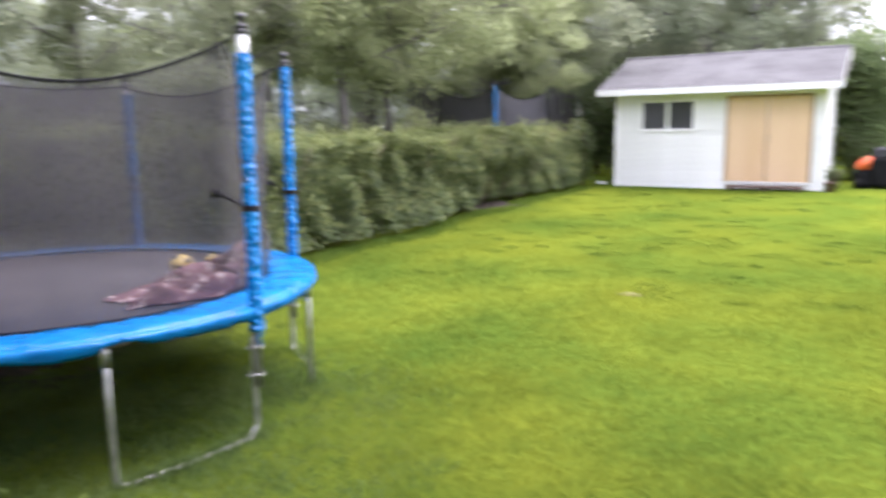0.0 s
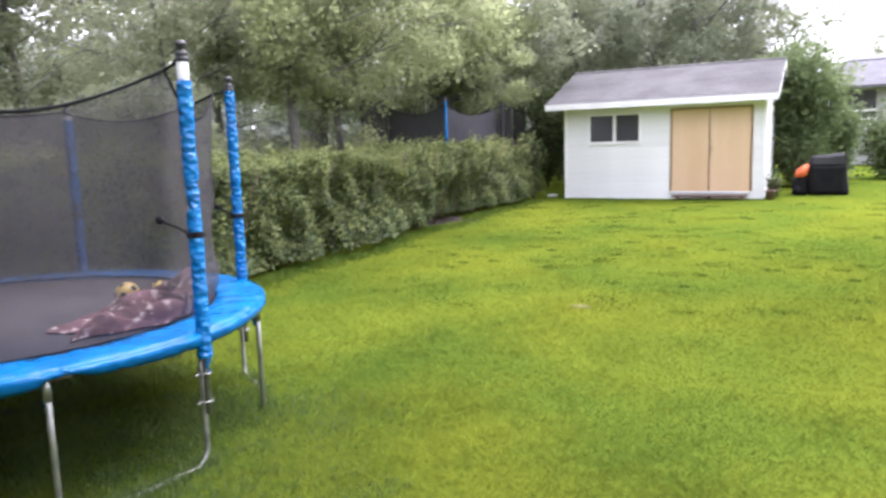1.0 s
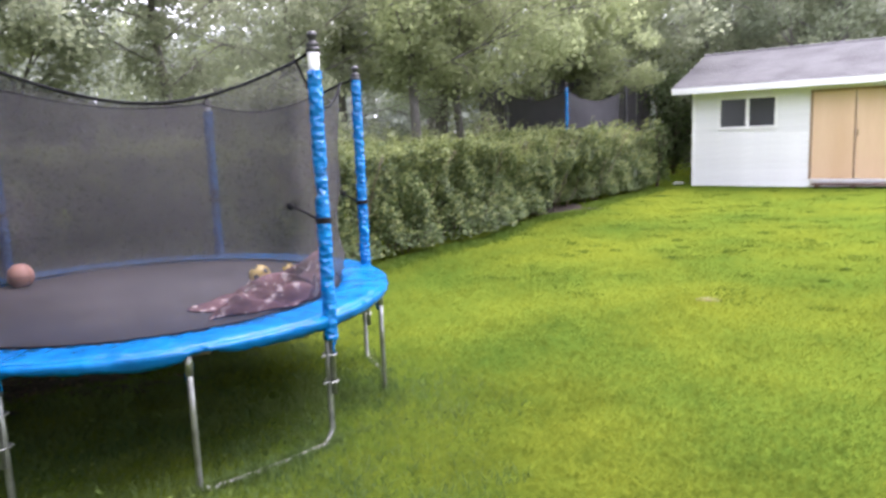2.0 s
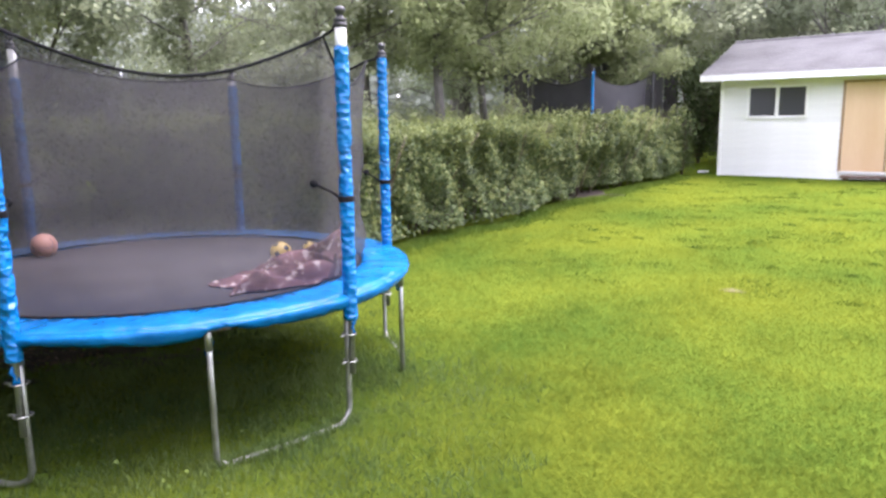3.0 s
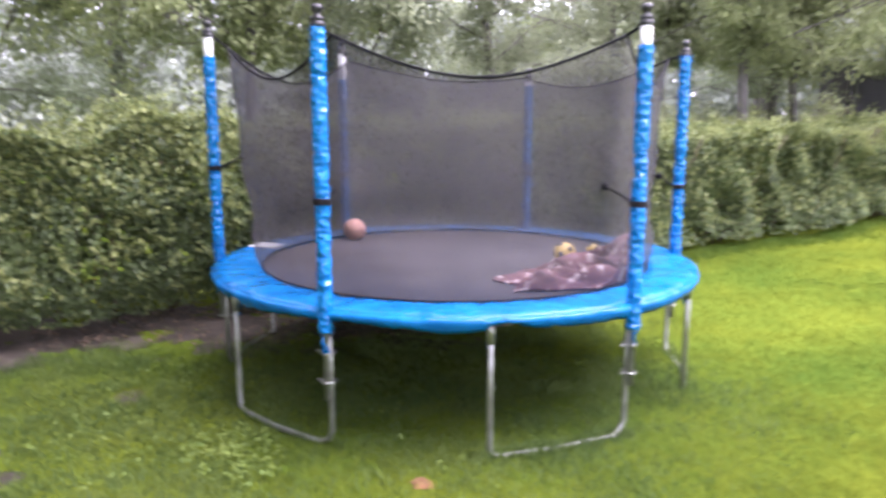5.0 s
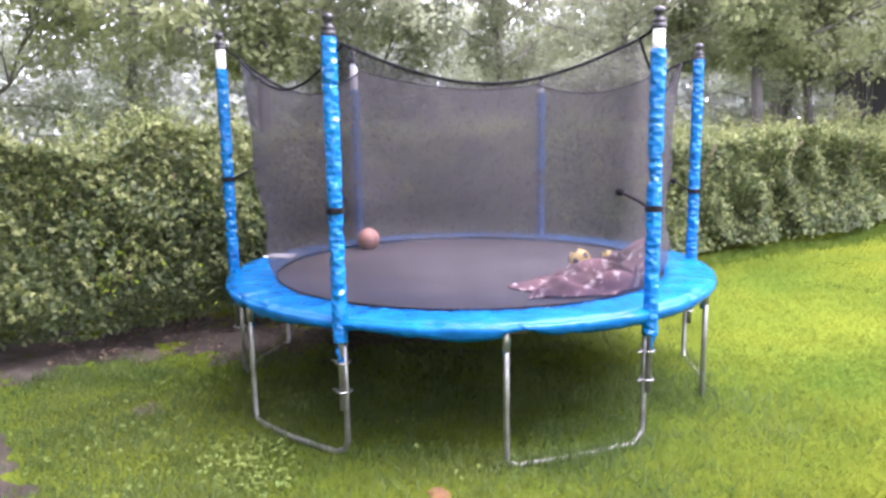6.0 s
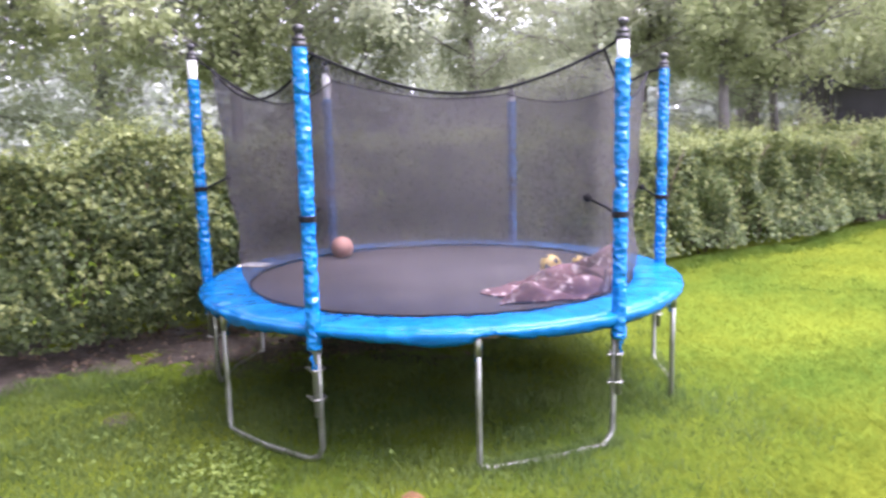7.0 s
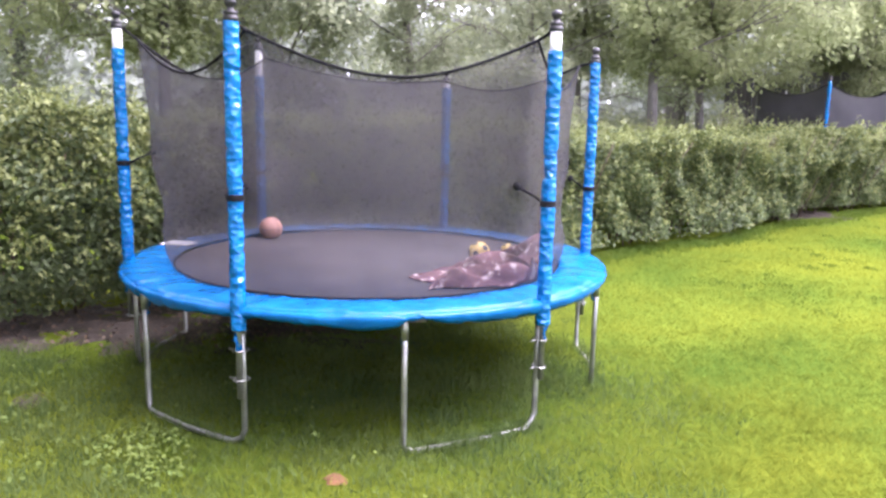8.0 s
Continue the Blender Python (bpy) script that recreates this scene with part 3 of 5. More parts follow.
# ---- trees ----
def make_tree(seed, height, spread, base, leaves, size, leaf_mat, label, droop=0.25, trunk=0.14, clumps=330):
    """Trunk, limbs and a crown of leaf clumps along the twigs' ends, standing at the origin."""
    g, gn = random.Random(seed), np.random.default_rng(seed)
    tree = thing("tree", label, "tree")
    bm, tips = bmesh.new(), []
    bend = [Vector((g.uniform(-0.25, 0.25), g.uniform(-0.25, 0.25), 0)) * (k / 5) for k in range(6)]
    stem = [Vector((0, 0, height * 0.85 * k / 5 - 0.1)) + bend[k] * 1.5 for k in range(6)]
    tube(bm, stem, [trunk * (1.25 - 0.2 * k) if k else trunk * 1.6 for k in range(6)], 9)

    def limb(start, way, length, r, depth):
        pts, p, d = [start], start.copy(), way.normalized()
        for k in range(4):
            d = (d + Vector((g.uniform(-0.3, 0.3), g.uniform(-0.3, 0.3), g.uniform(-0.12, 0.22) - droop * 0.35 * k * (depth > 0)))).normalized()
            p = p + d * length / 4
            pts.append(p.copy())
        tube(bm, pts, [max(r * (1 - 0.2 * k), 0.006) for k in range(5)], 6 if depth == 0 else 3)
        if depth < 2:
            for k in (1, 2, 3, 4):
                for _ in range(2 if depth == 0 else 1):
                    limb(pts[k], d + Vector((g.uniform(-1, 1), g.uniform(-1, 1), g.uniform(-0.7, 0.5))), length * g.uniform(0.35, 0.6), r * 0.5, depth + 1)
        if depth:
            tips.extend(pts[3:])

    count = 11
    for k in range(count):
        f = (k + g.uniform(0, 0.8)) / count
        z = base + (height * 0.8 - base) * f
        t = k * 2.4 + g.uniform(-0.5, 0.5)
        reach = spread * (0.55 + 0.6 * math.sin(math.pi * min(0.95, 0.25 + 0.7 * f)) - 0.25 * f)
        s = min(z / (height * 0.85) * 5, 4.99)
        start = stem[int(s)].lerp(stem[int(s) + 1], s - int(s))
        limb(start, Vector((math.cos(t), math.sin(t), 0.35)), reach, trunk * 0.25 * (1 - 0.5 * f), 0)
    for _ in range(60):
        s = g.uniform(base / (height * 0.85) * 5, 3.6)
        tips.append(stem[int(s)].lerp(stem[int(s) + 1], s - int(s)) + Vector((g.uniform(-0.7, 0.7), g.uniform(-0.7, 0.7), g.uniform(-0.2, 0.2))))
    part("trunk", bm, BARK, tree, "grey-brown bark, forked limbs", True)
    tips = np.array([tuple(p) for p in tips])
    tips = np.concatenate([tips[-60:], tips[:-60][gn.permutation(len(tips) - 60)[:clumps]]])
    size_of = gn.uniform(0.26, 0.66, len(tips))
    pick = gn.choice(len(tips), leaves, p=size_of ** 2 / (size_of ** 2).sum())
    # each clump is a flat tilted tier, thick with leaves above and ragged below
    way = gn.normal(size=(leaves, 3))
    way /= np.linalg.norm(way, axis=1, keepdims=True)
    off = way * (size_of[pick] * gn.uniform(0, 1, leaves) ** 0.45)[:, None]
    tilt = gn.normal(0, 0.35, (len(tips), 2))[pick]
    off[:, 2] = 0.62 * off[:, 2] + tilt[:, 0] * off[:, 0] + tilt[:, 1] * off[:, 1] - droop * 0.5 * (off[:, 0] ** 2 + off[:, 1] ** 2)
    off += gn.normal(0, 0.05, (leaves, 3))
    pos = tips[pick] + off
    keep = (pos[:, 2] > base * 0.85) & (gn.uniform(0, 1, leaves) < np.clip(1.75 - 0.16 * pos[:, 2], 0.4, 1))
    pos = pos[keep]
    out = 0.6 * way[keep] + np.array([0, 0, 0.8])
    child("crown", leaf_mesh("crown", pos, out, np.full(len(pos), size), leaf_mat, seed + 1, 0.7, 0.5), tree)
    return tree


KINDS = [
    make_tree(61, 8.5, 3.4, 3.0, 30000, 0.115, LEAF_B, "leafy maple tree with low light green boughs", 0.3, 0.115),
    make_tree(67, 9.5, 3.6, 1.6, 31000, 0.115, LEAF_A, "broad green tree with drooping boughs", 0.45, 0.12),
    make_tree(71, 10.5, 3.3, 2.3, 29000, 0.115, LEAF_C, "grey-green tree with a forked trunk, colour paled for haze", 0.2, 0.19),
]
TREES = [
    (0, -7.4, 3.4, 1.0, 20), (1, -11.2, -0.2, 0.95, 100), (0, -10.2, -5.6, 1.0, 200), (2, -12.0, -10.5, 1.0, 40), 
    (2, -17.3, -6.8, 1.1, 160), (1, -12.6, 4.6, 1.0, 60), (2, -12.8, -3.4, 1.0, 10), (0, -13.5, 7.5, 1.1, 130), (1, -5.6, 17.6, 1.15, 75),
    (2, -1.8, 19.8, 1.2, 250), (0, -9.6, 14.6, 1.1, 20), (2, -14.0, 13.0, 1.2, 310), 
    (1, -9.5, -13.5, 1.0, 15), (2, -8.0, 23.5, 1.3, 140), (1, -2.4, 27.0, 1.1, 200), (1, -3.2, 24.0, 1.3, 330),
    (2, -18.0, 18.0, 1.4, 120), (0, -9.0, 7.3, 0.95, 75), (0, -7.6, 13.0, 0.8, 215), (1, 9.8, 61.0, 1.35, 170),
]
first = set()
for kind, x, y, s, turn in TREES:
    m = pose(x, y, float(ground_z(x, y)) - 0.05, 0, 0, turn)
    ob = KINDS[kind]
    if kind in first:
        ob = copy_thing(ob, m)
    else:
        first.add(kind)
        ob.matrix_basis = m
    ob.scale = (s, s, s)
    tagged(ob, group="trees behind the hedge")


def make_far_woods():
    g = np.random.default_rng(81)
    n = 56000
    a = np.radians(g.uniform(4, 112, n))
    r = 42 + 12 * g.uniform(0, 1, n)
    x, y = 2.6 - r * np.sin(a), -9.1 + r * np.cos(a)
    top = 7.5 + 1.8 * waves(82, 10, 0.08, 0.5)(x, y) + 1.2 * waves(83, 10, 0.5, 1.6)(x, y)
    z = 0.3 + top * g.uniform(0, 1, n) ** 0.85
    me = leaf_mesh("far_woods", np.stack([x, y, z], 1), np.stack([np.sin(a), -np.cos(a), 0.8 + 0 * a], 1), np.full(n, 0.55), HAZE_LEAF, 84, 0.75)
    return tagged(new("far_woods", me), "woods far behind the garden, leaves coloured pale as haze", "woods", kind="stuff")


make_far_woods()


# ---- trampoline ----
TX, TY, T_TURN = -2.695, -6.03, 245.6
MAT_Z, MAT_R, RING_R = 0.815, 1.56, 1.86


def polar(r, deg, z):
    return Vector((r * math.cos(radians(deg)), r * math.sin(radians(deg)), z))


def make_trampoline():
    tr = thing("trampoline", "round trampoline with blue padding and black net, wet", "trampoline", at=(TX, TY, 0), turn=T_TURN)
    g = random.Random(91)
    ring = [polar(RING_R, 360 * k / 72, 0.80) for k in range(72)]
    part("frame_ring", tube(bmesh.new(), ring, 0.022, 8, True), STEEL, tr, "galvanised steel ring", True)
    # jumping mat, slightly slack
    bm = bmesh.new()
    rows = []
    for i in range(13):
        r = MAT_R * i / 12
        rows.append([bm.verts.new(polar(r, 5 * k, MAT_Z - 0.03 * (1 - (r / MAT_R) ** 2))) for k in range(72)] if i else [bm.verts.new((0, 0, MAT_Z - 0.03))])
    for k in range(72):
        bm.faces.new((rows[0][0], rows[1][k], rows[1][(k + 1) % 72]))
        for a, b in zip(rows[1:], rows[2:]):
            bm.faces.new((a[k], b[k], b[(k + 1) % 72], a[(k + 1) % 72]))
    part("jumping_mat", bm, MAT, tr, "black woven mat", True)
    # padding: soft top, drooping skirt, seams and wrinkles
    bm = bmesh.new()
    n, rings = 432, []
    wv, wr, sharp = waves(92, 10, 3, 12), waves(93, 24, 10, 85), waves(94, 16, 8, 30)
    profile = [(1.56, 0.818), (1.57, 0.834), (1.63, 0.841), (1.72, 0.843), (1.86, 0.841), (1.928, 0.832), (1.944, 0.815), (1.945, 0.792), (1.934, 0.766), (1.916, 0.744)]
    for j, (r, z) in enumerate(profile):
        row = []
        for k in range(n):
            t = 360 * k / n
            u = radians(t) * 1.9
            seam = math.exp(-(((t + 15) % 30 - 15) / 0.7) ** 2)
            ruck = float(wr(np.float64(u * 1.0), np.float64(r * 0.6))) * (0.0055 if 0 < j < 5 else 0.004 if j < 7 else 0.011)
            ruck += (0.006 if 0 < j < 5 else 0.003) * (0.45 - abs(float(sharp(np.float64(u * 1.0), np.float64(r * 2.5))))) * (j > 0)
            low = float(wv(np.float64(u), np.float64(0))) * (0.018 if j == 9 else 0.012 if j == 8 else 0.005 if j == 7 else 0)
            notch = 0.05 * math.exp(-((((t + 29.5 + 30) % 60) - 30 - 2.2) / 2.4) ** 2) * (1.5 if j == 9 else 1 if j == 8 else 0)
            row.append(bm.verts.new(polar(r + (ruck if j > 5 else 0), t, z + ruck - 0.012 * seam * (0 < j < 7) + low + notch)))
        rings.append(row)
    low_bm = bmesh.new()
    skirt_rings = [[low_bm.verts.new(v.co) for v in row] for row in rings[5:]]
    for m, rows in ((bm, rings[:6]), (low_bm, skirt_rings)):
        for a, b in zip(rows, rows[1:]):
            for k in range(n):
                m.faces.new((a[k], b[k], b[(k + 1) % n], a[(k + 1) % n]))
    bmesh.ops.delete(bm, geom=[v for v in bm.verts if not v.link_faces], context="VERTS")
    pad = part("padding", bm, BLUE, tr, "glossy blue vinyl padding", True)
    skirt = part("skirt", low_bm, BLUE, pad, "creased blue skirt", True)
    for ob in (pad, skirt):
        solid = ob.modifiers.new("thickness", "SOLIDIFY")
        solid.thickness, solid.offset = 0.005, -1
    # a pale worn facing on one stretch of the padding
    bm = bmesh.new()
    edge = [[bm.verts.new(polar(r, t, z)) for t in np.linspace(-24, -17, 6)] for r, z in ((1.60, 0.852), (1.72, 0.856), (1.86, 0.855))]
    for a, b in zip(edge, edge[1:]):
        for k in range(5):
            bm.faces.new((a[k], b[k], b[k + 1], a[k + 1]))
    part("pad_label", bm, FOAM, pad, "white label on the padding")
    tops = (2.445, 2.485, 2.40, 2.485, 2.31, 2.36)
    lift = (0.11, 0.0, 0.03, 0.0, -0.12, 0.14)  # poles raised or lowered one by one to fit the camera's view
    strap_z, hook_z = (1.585, 1.49, 1.455, 1.405, 1.405, 1.405), (1.67, 1.53, 1.55, 1.50, 1.50, 1.50)
    clips = {}
    for k in range(6):
        a = 60 * k
        bare = a - 29.5
        # leg: one bent tube with two uprights
        p, q = polar(1.885, bare, 0), polar(1.880, a, 0)
        d = (q - p).normalized()
        mid = (p + q) / 2
        bulge = mid.normalized() * 0.06
        pts = [p + Vector((0, 0, z)) for z in (0.80, 0.40, 0.0)] + [p + d * 0.012 + Vector((0, 0, -0.035)), p + d * 0.06 + Vector((0, 0, -0.052)) + bulge * 0.3, mid + bulge + Vector((0, 0, -0.044)), q - d * 0.09 + Vector((0, 0, -0.048)) + bulge * 0.4, q - d * 0.03 + Vector((0, 0, -0.020))] + [q + Vector((0, 0, z)) for z in (0.04, 0.40, 0.80)]
        leg = part("leg", tube(bmesh.new(), pts, 0.019, 10), STEEL, tr, "dull galvanised steel leg, muddy foot" if k else "galvanised steel leg", True)
        # a socket where each upright meets the ring
        for end, t in ((p, bare), (q, a)):
            part("socket", tube(bmesh.new(), [end + Vector((0, 0, z)) for z in (0.66, 0.80)], 0.024, 10), STEEL, leg, "", True)
        part("worn_bracket", tube(bmesh.new(), [polar(1.85, bare + t, 0.775) for t in (0.5, 2.5, 4.2)], 0.020, 8), RUST, leg, "rusty ring joint", True)
        # pole with its sleeve, cap, clamps
        foot = polar(1.918, a, 0)
        pole = part("pole", tube(bmesh.new(), [foot + Vector((0, 0, z)) for z in (0.26 + lift[k], 0.9, 1.7, 2.46 + lift[k])], 0.019, 10), STEEL, tr, "steel net pole", True)
        levels = np.linspace(0.66 if k != 1 else 0.69, tops[k], 240)
        low_z, high_z = levels[0], levels[-1]
        folds = [(g.uniform(low_z, high_z), g.uniform(-0.10, 0.10), g.uniform(0, 6.28), g.uniform(0.005, 0.015), g.uniform(0.006, 0.016)) for _ in range(36)]

        def crumple(i, t, zs=levels, folds=folds):
            """Sharp slanting creases where the slack sleeve is gathered."""
            deep = sum(a * math.exp(-abs(zs[i] - c - e * math.sin(t + p)) / w) * (0.55 + 0.45 * math.sin(t * 2 + 3 * p)) for c, e, p, a, w in folds if abs(zs[i] - c) < 0.16)
            return 0.007 - min(deep, 0.019) - 0.008 * (i in (0, len(zs) - 1))

        part("sleeve", tube(bmesh.new(), [foot + Vector((0, 0, z)) for z in levels], 0.040, 16, False, crumple), SLEEVE, pole, "wrinkled shiny blue sleeve", True)
        if tops[k] < 2.47 + lift[k]:
            part("foam", tube(bmesh.new(), [foot + Vector((0, 0, z)) for z in (tops[k] - 0.04, tops[k] + 0.03, 2.50 + lift[k])], 0.036, 14), FOAM, pole, "bare white foam", True)
        part("cap", lathe(bmesh.new(), [(r, 2.478 + lift[k] + 0.68 * (z - 2.478)) for r, z in ((0.036, 2.478), (0.044, 2.485), (0.044, 2.515), (0.037, 2.522), (0.037, 2.532), (0.042, 2.538), (0.042, 2.556), (0.024, 2.565), (0.019, 2.590), (0.026, 2.602), (0.034, 2.622), (0.034, 2.642), (0.025, 2.660), (0.008, 2.668))], 14, tuple(foot)), BLACK, pole, "black plastic cap with a round knob", True)
        for z in (0.56, 0.375):
            clamp = bmesh.new()
            hub = polar(1.899, a, z)
            tube(clamp, [hub + polar(0.052 if i % 2 == 0 else 0.05, a + 45 * i, 0) * (1.0 if i % 4 in (0, 3) else 0.85) for i in range(8)], 0.006, 6, True)
            tube(clamp, [hub + polar(0.03, a - 90, 0), hub + polar(0.085, a - 90, 0)], 0.007, 6)
            part("clamp", clamp, STEEL, pole, "steel clamp with a bolt", True)
        # blue ties under the padding
        for where, off in ((polar(1.87, bare, 0), 0.66), (polar(1.93, a, 0), 0.60)):
            rib = bmesh.new()
            for s in range(3):
                w = [where + Vector((g.uniform(-0.02, 0.02), g.uniform(-0.02, 0.02), off + 0.07 - 0.035 * i)) for i in range(4)]
                tube(rib, w, [0.009, 0.013, 0.008, 0.011], 5)
            part("tie_ribbon", rib, BLUE, tr, "frayed blue tie", True)
        # strap that holds the net off the pole, half way up
        hook = polar(1.715, a - 2.5, hook_z[k])
        cord = bmesh.new()
        loop = [foot + polar(0.047, t, 0) + Vector((0, 0, strap_z[k])) for t in range(0, 360, 40)]
        for dz in (-0.011, 0, 0.011):
            tube(cord, [p + Vector((0, 0, dz)) for p in loop], 0.009, 6, True)
        strap = part("strap", tube(cord, [foot + polar(0.045, a + 180, strap_z[k]), foot.lerp(polar(1.715, a - 1.2, 0), 0.5) + Vector((0, 0, 0.6 * strap_z[k] + 0.4 * hook_z[k])), hook], 0.009, 6), CORD, tr, "black elastic strap", True)
        knob = bmesh.new()
        bmesh.ops.create_icosphere(knob, subdivisions=2, radius=0.026, matrix=Matrix.Translation(hook))
        part("hook", knob, CORD, strap, "", True)
        clips[k] = polar(1.85, a, 2.465 + lift[k])
    # net: round at the padding, six-sided at the sagging rim
    cols, levels = 144, 15
    wob = waves(120, 12, 2, 7)
    V = np.zeros((levels, cols, 3))
    for i in range(cols):
        t = 360 * i / cols
        off = (t + 30) % 60 - 30
        hexr = 1.775 * math.cos(radians(30)) / math.cos(radians(30 - abs(off)))
        sag = (0.10 if 240 <= t < 300 else 0.15 if 180 <= t < 240 else 0.245) * (1 - (1 - abs(off) / 30) ** 2) if off else 0
        j0, part_way = int(t // 60), (t % 60) / 60
        ztop = 2.45 + 0.6 * (lift[j0] * (1 - part_way) + lift[(j0 + 1) % 6] * part_way) - sag
        for j in range(levels):
            f = j / (levels - 1)
            r = 1.562 + (hexr - 1.562) * f ** 0.9
            pull = -0.055 * math.exp(-(off / 5) ** 2) * math.exp(-((f - 0.44) / 0.16) ** 2)
            hang = float(wob(np.float64(radians(t) * 1.6), np.float64(f * 2))) * 0.018 * (1 - f) + 0.055 * math.sin(math.pi * min(f / 0.24, 1))
            V[j, i] = polar(r - pull + hang, t, 0.822 + (ztop - 0.822) * f)
    idx = np.arange(levels * cols).reshape(levels, cols)
    nxt = np.roll(idx, -1, axis=1)
    faces = np.stack([idx[:-1], nxt[:-1], nxt[1:], idx[1:]], -1).reshape(-1, 4)
    net = child("safety_net", quick_mesh("safety_net", V.reshape(-1, 3), faces, NET, True), tr, "black see-through safety net")
    part("net_rim", tube(bmesh.new(), [tuple(V[-1, i]) for i in range(cols)], 0.010, 6, True), CORD, net, "black rolled rim cord", True)
    part("net_hem", tube(bmesh.new(), [polar(1.556, 5 * k, 0.834) for k in range(72)], 0.007, 6, True), CORD, net, "black hem cord at the padding", True)
    for k in range(6):
        top = polar(1.87, 60 * k, 2.495 + lift[k])
        part("rim_strap", tube(bmesh.new(), [tuple(V[-1, 24 * k]), clips[k].lerp(top, 0.5) - Vector((0, 0, 0.01)), top], 0.010, 6), CORD, net, "black strap to the cap", True)
    return tr


trampoline = make_trampoline()
NX, NY = -7.35, 10.0
neighbour = copy_thing(trampoline, pose(NX, NY, float(ground_z(NX, NY)) + 0.20, 0, 0, 302))
for ob in neighbour.children:
    if ob.name.startswith("safety_net"):
        ob.material_slots[0].link = "OBJECT"
        ob.material_slots[0].material = DENSE_NET
poles = sorted((ob for ob in neighbour.children if ob.name.startswith("pole")), key=lambda ob: ob.name)
# other poles blackened so that only the nearest shows blue from the camera
for pole in poles[1:]:
    for ob in pole.children:
        ob.material_slots[0].link = "OBJECT"
        ob.material_slots[0].material = BLACK
for ob in poles[0].children:
    if ob.name.startswith("foam"):
        ob.material_slots[0].link = "OBJECT"
        ob.material_slots[0].material = SLEEVE
        tagged(ob, "blue sleeve end")
neighbour["label"] = "neighbour's trampoline with black net and one blue pole behind the hedge"


# ---- on the trampoline ----
def make_ball(name, label, category, at, r, mat, spots):
    ball = thing(name, label, category, at=at)
    bm = bmesh.new()
    bmesh.ops.create_uvsphere(bm, u_segments=28, v_segments=18, radius=r)
    part("shell", bm, mat, ball, "", True)
    if spots == "panels":
        gold = (1 + 5 ** 0.5) / 2
        corners = [Vector(v).normalized() for a in (-1, 1) for b in (-gold, gold) for v in ((0, a, b), (a, b, 0), (b, 0, a))]
        for v in corners:
            side = v.orthogonal().normalized()
            up = v.cross(side)
            bm = bmesh.new()
            rim = [(v + 0.31 * (math.cos(radians(72 * i)) * side + math.sin(radians(72 * i)) * up)).normalized() * r * 1.03 for i in range(5)]
            mid = bm.verts.new(v * r * 1.034)
            ring = [bm.verts.new(p) for p in rim]
            base = [bm.verts.new(p * 0.93) for p in rim]
            for i in range(5):
                bm.faces.new((mid, ring[i], ring[(i + 1) % 5]))
                bm.faces.new((ring[i], base[i], base[(i + 1) % 5], ring[(i + 1) % 5]))
            part("panel", bm, BLACK, ball, "black pentagon")
    else:
        for axis in range(4):
            q = Euler((radians(90 * (axis == 1)), radians(90 * (axis == 2) + 45 * (axis == 3)), 0.3)).to_matrix()
            part("seam", tube(bmesh.new(), [q @ Vector((r * math.cos(t), r * math.sin(t), 0)) for t in np.linspace(0, 6.28, 40)[:-1]], r * 0.02, 5, True), BLACK, ball, "", True)
    return ball


make_ball("basketball", "dull orange basketball on the black mat", "ball", (-4.10, -6.33, MAT_Z + 0.085), 0.11, BALL_O, "seams")
make_ball("football", "yellow football with black spots on a blanket", "ball", (-2.07, -5.36, 0.902), 0.088, BALL_Y, "panels")
make_ball("small_ball", "small yellow ball with black spots behind a blanket", "ball", (-2.22, -4.93, 0.862), 0.055, BALL_Y, "panels")


